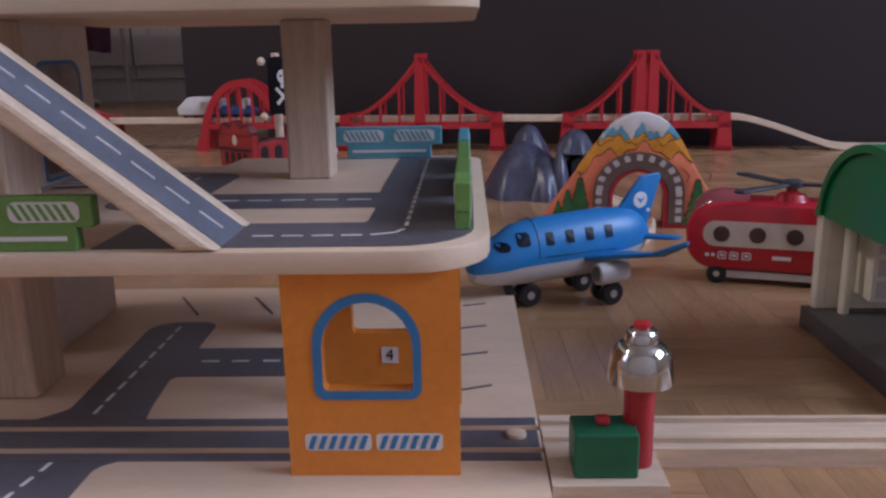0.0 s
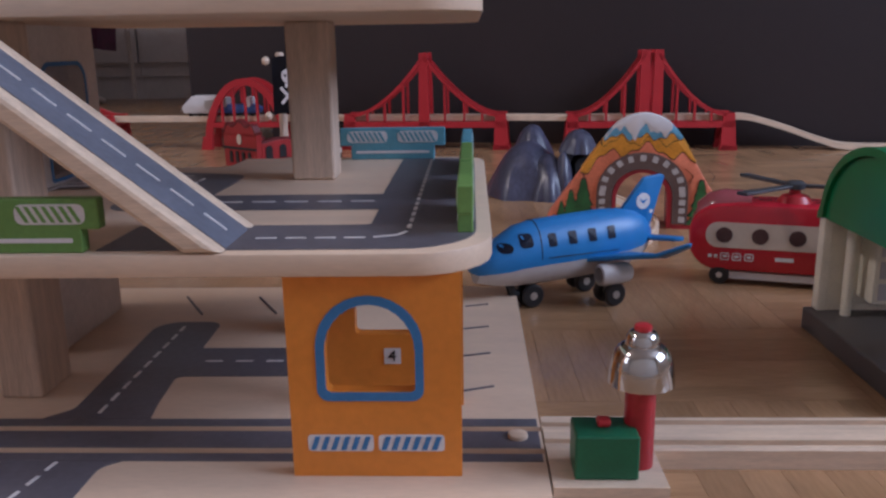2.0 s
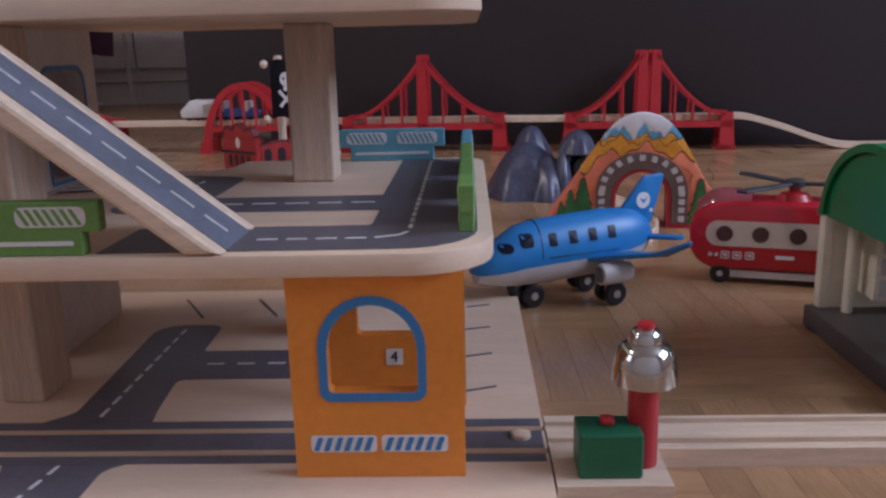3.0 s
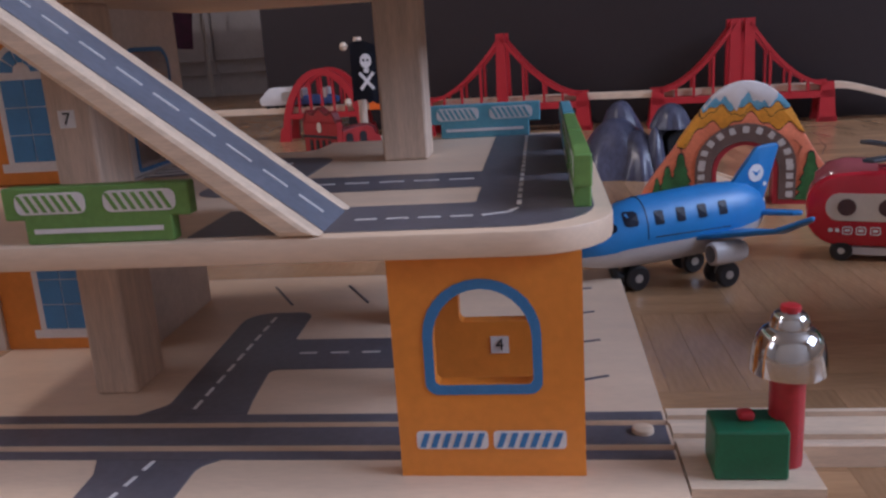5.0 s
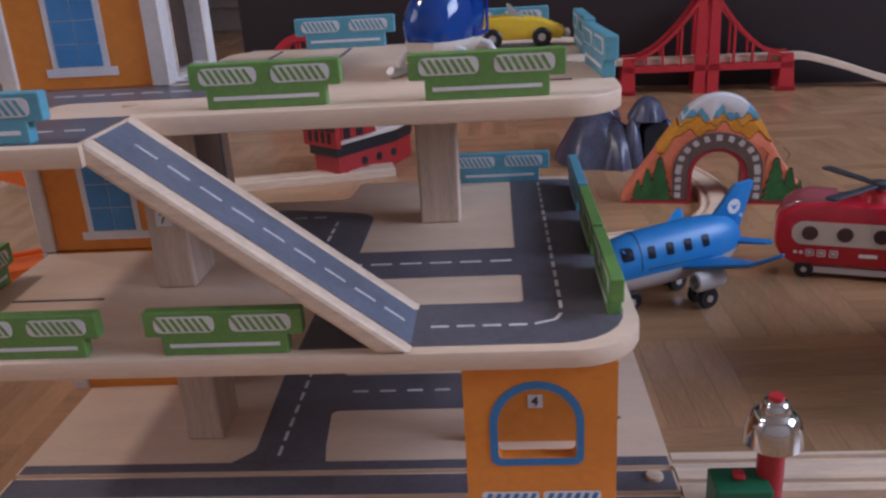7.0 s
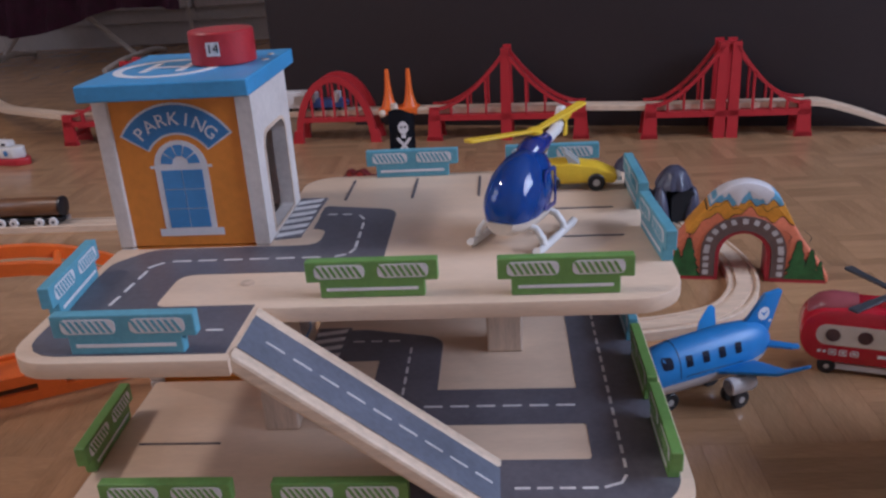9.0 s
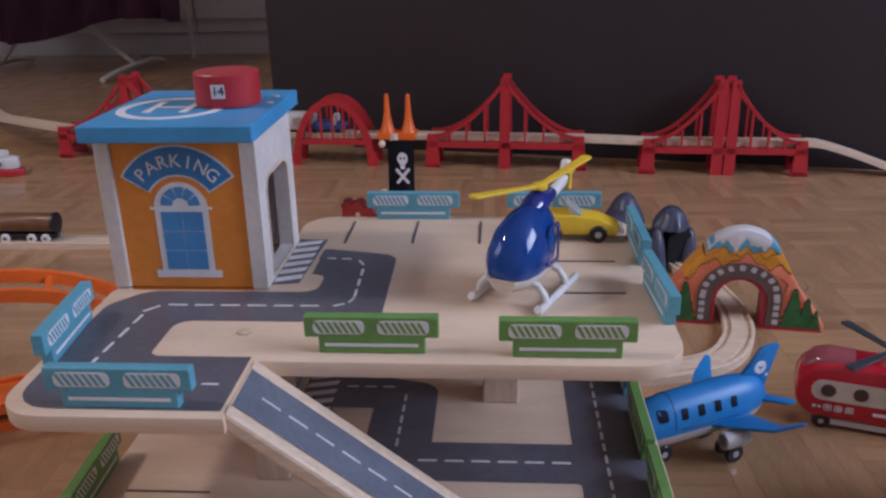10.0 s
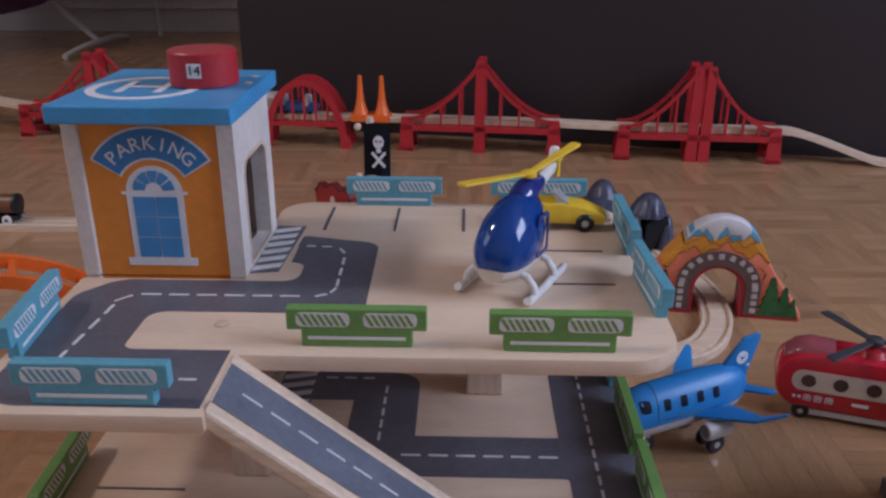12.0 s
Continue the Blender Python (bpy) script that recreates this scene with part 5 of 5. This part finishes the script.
# ---- blue helicopter on the top deck ----
NAVY_CLEAR = mat("navy_clear_plastic", (0.014, 0.08, 0.40), 0.07, vary=0.04, bump=0, coat=0.8)
NAVY_CLEAR.node_tree.nodes["Principled BSDF"].inputs["Transmission Weight"].default_value = 0.45
NAVY_CLEAR.node_tree.nodes["Principled BSDF"].inputs["IOR"].default_value = 1.2
bh = thing("toy_helicopter", "shiny dark blue toy helicopter with yellow rotor and white skids", "toy helicopter", pose(-0.0055, 0.1725, Z3, 0, 0, 64))
part("canopy", loft([(-0.040, 0.030, 0.005, 0.005), (-0.0385, 0.031, 0.0115, 0.0120), (-0.031, 0.033, 0.0175, 0.0215), (-0.018, 0.0355, 0.0205, 0.0285), (-0.003, 0.037, 0.0210, 0.0312), (0.012, 0.038, 0.0198, 0.0305), (0.023, 0.040, 0.0165, 0.0265), (0.030, 0.042, 0.0115, 0.019)], -0.55, math.pi + 0.55, 32), NAVY_CLEAR, bh, "shiny translucent navy blue canopy", smooth=True)
part("belly", loft([(-0.040, 0.0235, 0.010, 0.008), (-0.031, 0.0230, 0.0170, 0.0105), (-0.015, 0.0225, 0.0198, 0.0120), (0.008, 0.0230, 0.0195, 0.0120), (0.022, 0.0260, 0.015, 0.010), (0.029, 0.031, 0.008, 0.007)], math.pi - 0.12, 2 * math.pi + 0.12, 18), CREAM, bh, "cream plastic belly", smooth=True)
part("engine_housing", loft([(0.006, 0.063, 0.007, 0.006), (0.012, 0.065, 0.0095, 0.008), (0.024, 0.066, 0.010, 0.009), (0.036, 0.065, 0.008, 0.0075), (0.047, 0.066, 0.0055, 0.0055)], 0, 2 * math.pi, 18), NAVY, bh, smooth=True)
part("door_frame", moved(prism(rounded([(-0.004, 0.030, 0.003), (0.018, 0.030, 0.003), (0.018, 0.062, 0.006), (-0.004, 0.062, 0.006)]), 0, 0.0008, holes=[rounded([(-0.001, 0.033, 0.002), (0.015, 0.033, 0.002), (0.015, 0.059, 0.004), (-0.001, 0.059, 0.004)])]), Matrix.Translation((0, -0.0198, -0.006)) @ UPRIGHT), NAVY, bh)
part("yellow_mark", moved(prism(rounded([(0.020, 0.034, 0.001), (0.028, 0.034, 0.001), (0.028, 0.042, 0.001), (0.020, 0.042, 0.001)], 2), 0, 0.0008), pose(0, -0.0175, -0.006, 90, 0, 14)), YELLOW, bh)
part("tail_boom", tube([(0.040, 0, 0.064), (0.058, 0, 0.067), (0.075, 0, 0.072)], [0.0052, 0.0045, 0.0040], 12), WHITE_PLASTIC, bh, smooth=True)
tf = part("tail_fin", moved(prism(rounded([(0.064, 0.063, 0.002), (0.080, 0.067, 0.003), (0.085, 0.0855, 0.004), (0.075, 0.0865, 0.004)]), -0.003, 0.003, bevel=0.0015), UPRIGHT), WHITE_PLASTIC, bh, smooth=True)
for a in (25, 145, 265):
    part("tail_blade", moved(prism(rounded([(0, -0.002, 0), (0.013, -0.003, 0.001), (0.013, 0.003, 0.001), (0, 0.002, 0)]), 0.0036, 0.0052), Matrix.Translation((0.078, 0, 0.075)) @ UPRIGHT @ Matrix.Rotation(radians(a), 4, "Z")), YELLOW, tf)
part("mast", moved(lathe([(0, 0.072), (0.0035, 0.072), (0.0035, 0.0775), (0, 0.0775)], 12), Matrix.Translation((0.025, 0, 0))), NAVY, bh, smooth=True)
rot = part("rotor_hub", moved(lathe([(0, 0.0760), (0.0065, 0.0760), (0.0065, 0.0785), (0.004, 0.0805), (0, 0.0805)], 18), Matrix.Translation((0.025, 0, 0))), YELLOW, bh, smooth=True)
for a, lift in ((-9.5, 6.0), (162.5, 6.0)):
    part("rotor_blade", moved(prism(rounded([(0.002, -0.0028, 0), (0.073, -0.0048, 0.003), (0.073, 0.0045, 0.003), (0.002, 0.0028, 0)]), 0.0, 0.0022, bevel=0.0006), Matrix.Translation((0.025, 0, 0.0768)) @ Matrix.Rotation(radians(a), 4, "Z") @ Matrix.Rotation(radians(-lift), 4, "Y")), YELLOW, rot)
for s in (-1, 1):
    sk = part("skid", tube([(-0.036, s * 0.027, 0.0055), (-0.033, s * 0.027, 0.0032), (0.034, s * 0.027, 0.0032), (0.038, s * 0.027, 0.0045)], 0.0031, 10), WHITE_PLASTIC, bh, smooth=True)
    for x in (-0.022, 0.016):
        part("strut", tube([(x, s * 0.012, 0.019), (x, s * 0.021, 0.017), (x, s * 0.0262, 0.010), (x, s * 0.027, 0.004)], 0.0029, 10), WHITE_PLASTIC, sk, smooth=True)

# ---- yellow car on the top deck ----
yc = thing("toy_car", "small yellow wooden toy car with black wheels on the deck", "toy car", pose(0.0455, 0.2955, Z3, 0, 0, -2))
part("body", moved(prism(rounded([(-0.036, 0.006, 0.003), (0.034, 0.006, 0.004), (0.037, 0.013, 0.003), (0.018, 0.021, 0.006), (-0.004, 0.0245, 0.002), (-0.036, 0.0235, 0.004)]), -0.0135, 0.0135, bevel=0.0022), UPRIGHT), YELLOW, yc, smooth=True)
part("windscreen", moved(prism([(-0.0065, 0.0235), (0.004, 0.0228), (-0.009, 0.0335), (-0.0105, 0.0335)], -0.011, 0.011), UPRIGHT), mat("clear_screen", (0.45, 0.45, 0.42), 0.1, vary=0.05, bump=0), yc)
part("bumper", box(0.0355, 0.0405, -0.0105, 0.0105, 0.007, 0.0115, 0.0015), WHITE_PLASTIC, yc)
for x in (-0.022, 0.0175):
    for s in (-1, 1):
        w = part("wheel", moved(wheel_bm(0.0078, 0.005, 24), Matrix.Translation((x, s * 0.0142, 0.0078))), BLACK, yc, smooth=True)
        part("hub", moved(wheel_bm(0.0034, 0.0058, 16), Matrix.Translation((x, s * 0.0142, 0.0078))), SILVER, w, smooth=True)

# ---- toy station with a barrel roof ----
st = thing("toy_station", "toy railway station with green barrel roof and cream walls", "toy building")
SX, SY0, SY1 = 0.356, 0.092, 0.262
part("base", box(SX, SX + 0.24, SY0, SY1, 0, 0.017, 0.001), DARK_GREY, st)
cy, hw = 0.180, 0.077
ro = [(cy + hw * math.cos(math.pi * k / 20), 0.092 + 0.062 * math.sin(math.pi * k / 20)) for k in range(21)]
ri = [(cy + (hw - 0.006) * math.cos(math.pi * k / 20), 0.092 + 0.056 * math.sin(math.pi * k / 20)) for k in range(21)]
TOX = Matrix(((0, 0, 1, SX), (1, 0, 0, 0), (0, 1, 0, 0), (0, 0, 0, 1)))
rf = part("roof", moved(prism([(cy + hw + 0.003, 0.090), (cy + hw + 0.003, 0.095)] + ro[1:-1] + [(cy - hw - 0.003, 0.095), (cy - hw - 0.003, 0.090)] + ri[::-1], 0.004, 0.245), TOX), STATION_GREEN, st, "glossy dark green barrel roof", smooth=True)
part("gable", moved(prism([(y, z - 0.001) for y, z in ri], 0.007, 0.011), TOX), STATION_GREEN, rf)
CREAMY = mat("translucent_cream_plastic", (0.84, 0.79, 0.66), 0.35, vary=0.05)
part("back_wall", box(SX + 0.014, SX + 0.235, SY1 - 0.010, SY1 - 0.004, 0.0171, 0.0915), CREAMY, st)
part("corner_post", box(SX + 0.006, SX + 0.0138, SY1 - 0.012, SY1 - 0.002, 0.0171, 0.0915, 0.001), CREAMY, st)
part("corner_post", box(SX + 0.002, SX + 0.010, SY0 + 0.004, SY0 + 0.012, 0.0171, 0.0915, 0.001), CREAM, st)
part("round_column", moved(lathe([(0, 0.0171), (0.004, 0.0171), (0.004, 0.0915), (0, 0.0915)], 14), Matrix.Translation((SX + 0.024, SY1 - 0.022, 0))), CREAMY, st, smooth=True)
sf = part("shelf_unit", box(SX + 0.036, SX + 0.085, SY1 - 0.036, SY1 - 0.0102, 0.030, 0.084, 0.001), CREAMY, st)
for z in (0.033, 0.050, 0.067):
    part("shelf_bay", box(SX + 0.040, SX + 0.081, SY1 - 0.0368, SY1 - 0.0362, z, z + 0.013), PLANE_GREY, sf)
part("bench", box(SX + 0.03, SX + 0.06, SY0 + 0.05, SY0 + 0.08, 0.0171, 0.034, 0.003), RED_PLASTIC, st)

# ---- drying rack with a dark cloth, far behind ----
rack = thing("drying_rack", "white metal drying rack with bent feet on the floor", "drying rack")
RACK_WHITE = mat("white_enamel", (0.62, 0.60, 0.58), 0.4, vary=0.05)
for x in (-1.49, -2.11):
    y0, y1 = (2.64, 3.16) if x > -2 else (2.80, 3.22)
    foot = part("foot", tube(smooth_path([(x - 0.02, y0, 0.012), (x, y0 + 0.1, 0.03), (x + 0.01, (y0 + y1) / 2, 0.034), (x + 0.01, y1 - 0.1, 0.03), (x + 0.015, y1, 0.012)], 4), 0.011, 10), RACK_WHITE, rack, smooth=True)
    part("leg", tube([(x, (y0 + y1) / 2, 0.034), (x + (-0.62 if x > -2 else 0.62), 2.86, 0.62)], 0.0095, 10), RACK_WHITE, rack, smooth=True)
part("leg", tube([(-1.36, 3.22, 0.012), (-1.36, 3.16, 0.85)], 0.0095, 10), RACK_WHITE, rack, smooth=True)
part("rail", tube([(-2.4, 2.86, 0.62), (-1.2, 2.86, 0.62)], 0.008, 10), RACK_WHITE, rack, smooth=True)
b = bmesh.new()
cols = []
for i in range(61):
    u = i / 60
    low = 0.175 + 0.03 * math.sin(u * 9 + 1) + 0.07 * max(0, u - 0.62) * 2.2
    cols.append([b.verts.new((-2.30 + 1.10 * u, 2.70 + 0.025 * math.sin(u * 43) * (1 - k / 10) + 0.012 * math.sin(u * 90 + k) + 0.016 * k, low + (0.63 - low) * k / 10)) for k in range(11)])
for p, q in zip(cols, cols[1:]):
    for k in range(10):
        b.faces.new((p[k], q[k], q[k + 1], p[k + 1]))
bmesh.ops.solidify(b, geom=b.faces[:], thickness=0.004)
tagged(part("cloth", b, CLOTH, smooth=True), "dark plum cloth hanging in folds over the drying rack", "cloth")

# ---- mosaic parquet: square fields of six fingers, turned field by field ----
FINGER, COUNT, GAP = 0.023, 6, 0.0001
FIELD = FINGER * COUNT
FX, FY, TURN = 0.072, 0.1165, radians(0.6)


def finger_verts(cx, cy, w, l):
    """Corners of one finger, foot then top, its length along y."""
    out = []
    for z, c in ((-0.0024, 0), (0.0, 0.00005)):
        out += [(cx + px, cy + py, z) for px, py in ((-w + c, -l + c), (w - c, -l + c), (w - c, l - c), (-w + c, l - c))]
    return out


def finger_faces(n):
    return [[n + 4, n + 5, n + 6, n + 7]] + [[n + q, n + (q + 1) % 4, n + 4 + (q + 1) % 4, n + 4 + q] for q in range(4)]


HW, HL = FINGER / 2 - GAP / 2, FIELD / 2 - GAP / 2
finger = bpy.data.meshes.new("parquet_finger")
finger.from_pydata(finger_verts(0, 0, HW, HL), [], finger_faces(0))
finger.materials.append(OAK)
rest, count = {0: [], 1: []}, 0
for i in range(-28, 26):
    for j in range(-19, 31):
        turned = (i + j) % 2
        for k in range(COUNT):
            along, across = FIELD / 2, (k + 0.5) * FINGER
            lx, ly = i * FIELD + (along if turned else across), j * FIELD + (across if turned else along)
            x = FX + lx * math.cos(TURN) - ly * math.sin(TURN)
            y = FY + lx * math.sin(TURN) + ly * math.cos(TURN)
            if not (WEST + 0.08 < x < EAST - 0.08 and SOUTH + 0.08 < y < NORTH - 0.08):
                continue
            if 0.12 < x < 0.86 and -0.02 < y < 1.34 and count < 300:
                ob = new("parquet_finger", finger)
                ob.parent = floor_slab
                ob.matrix_basis = Matrix.Translation((x, y, 0)) @ Matrix.Rotation(TURN + (math.pi / 2 if turned else 0) + (math.pi if random.random() < 0.5 else 0), 4, "Z")
                count += 1
            else:
                rest[turned].append((x, y))
for turned, places in rest.items():
    back = Matrix.Rotation(-(TURN + turned * math.pi / 2), 4, "Z")
    verts, faces = [], []
    for x, y in places:
        p = back @ Vector((x, y, 0))
        faces += finger_faces(len(verts))
        verts += finger_verts(p.x, p.y, HW, HL)
    me = bpy.data.meshes.new("far_fingers")
    me.from_pydata(verts, [], faces)
    me.materials.append(OAK)
    far = new("far_fingers", me)
    far.parent, far.matrix_basis = floor_slab, back.inverted()
    tagged(far, kind="stuff")
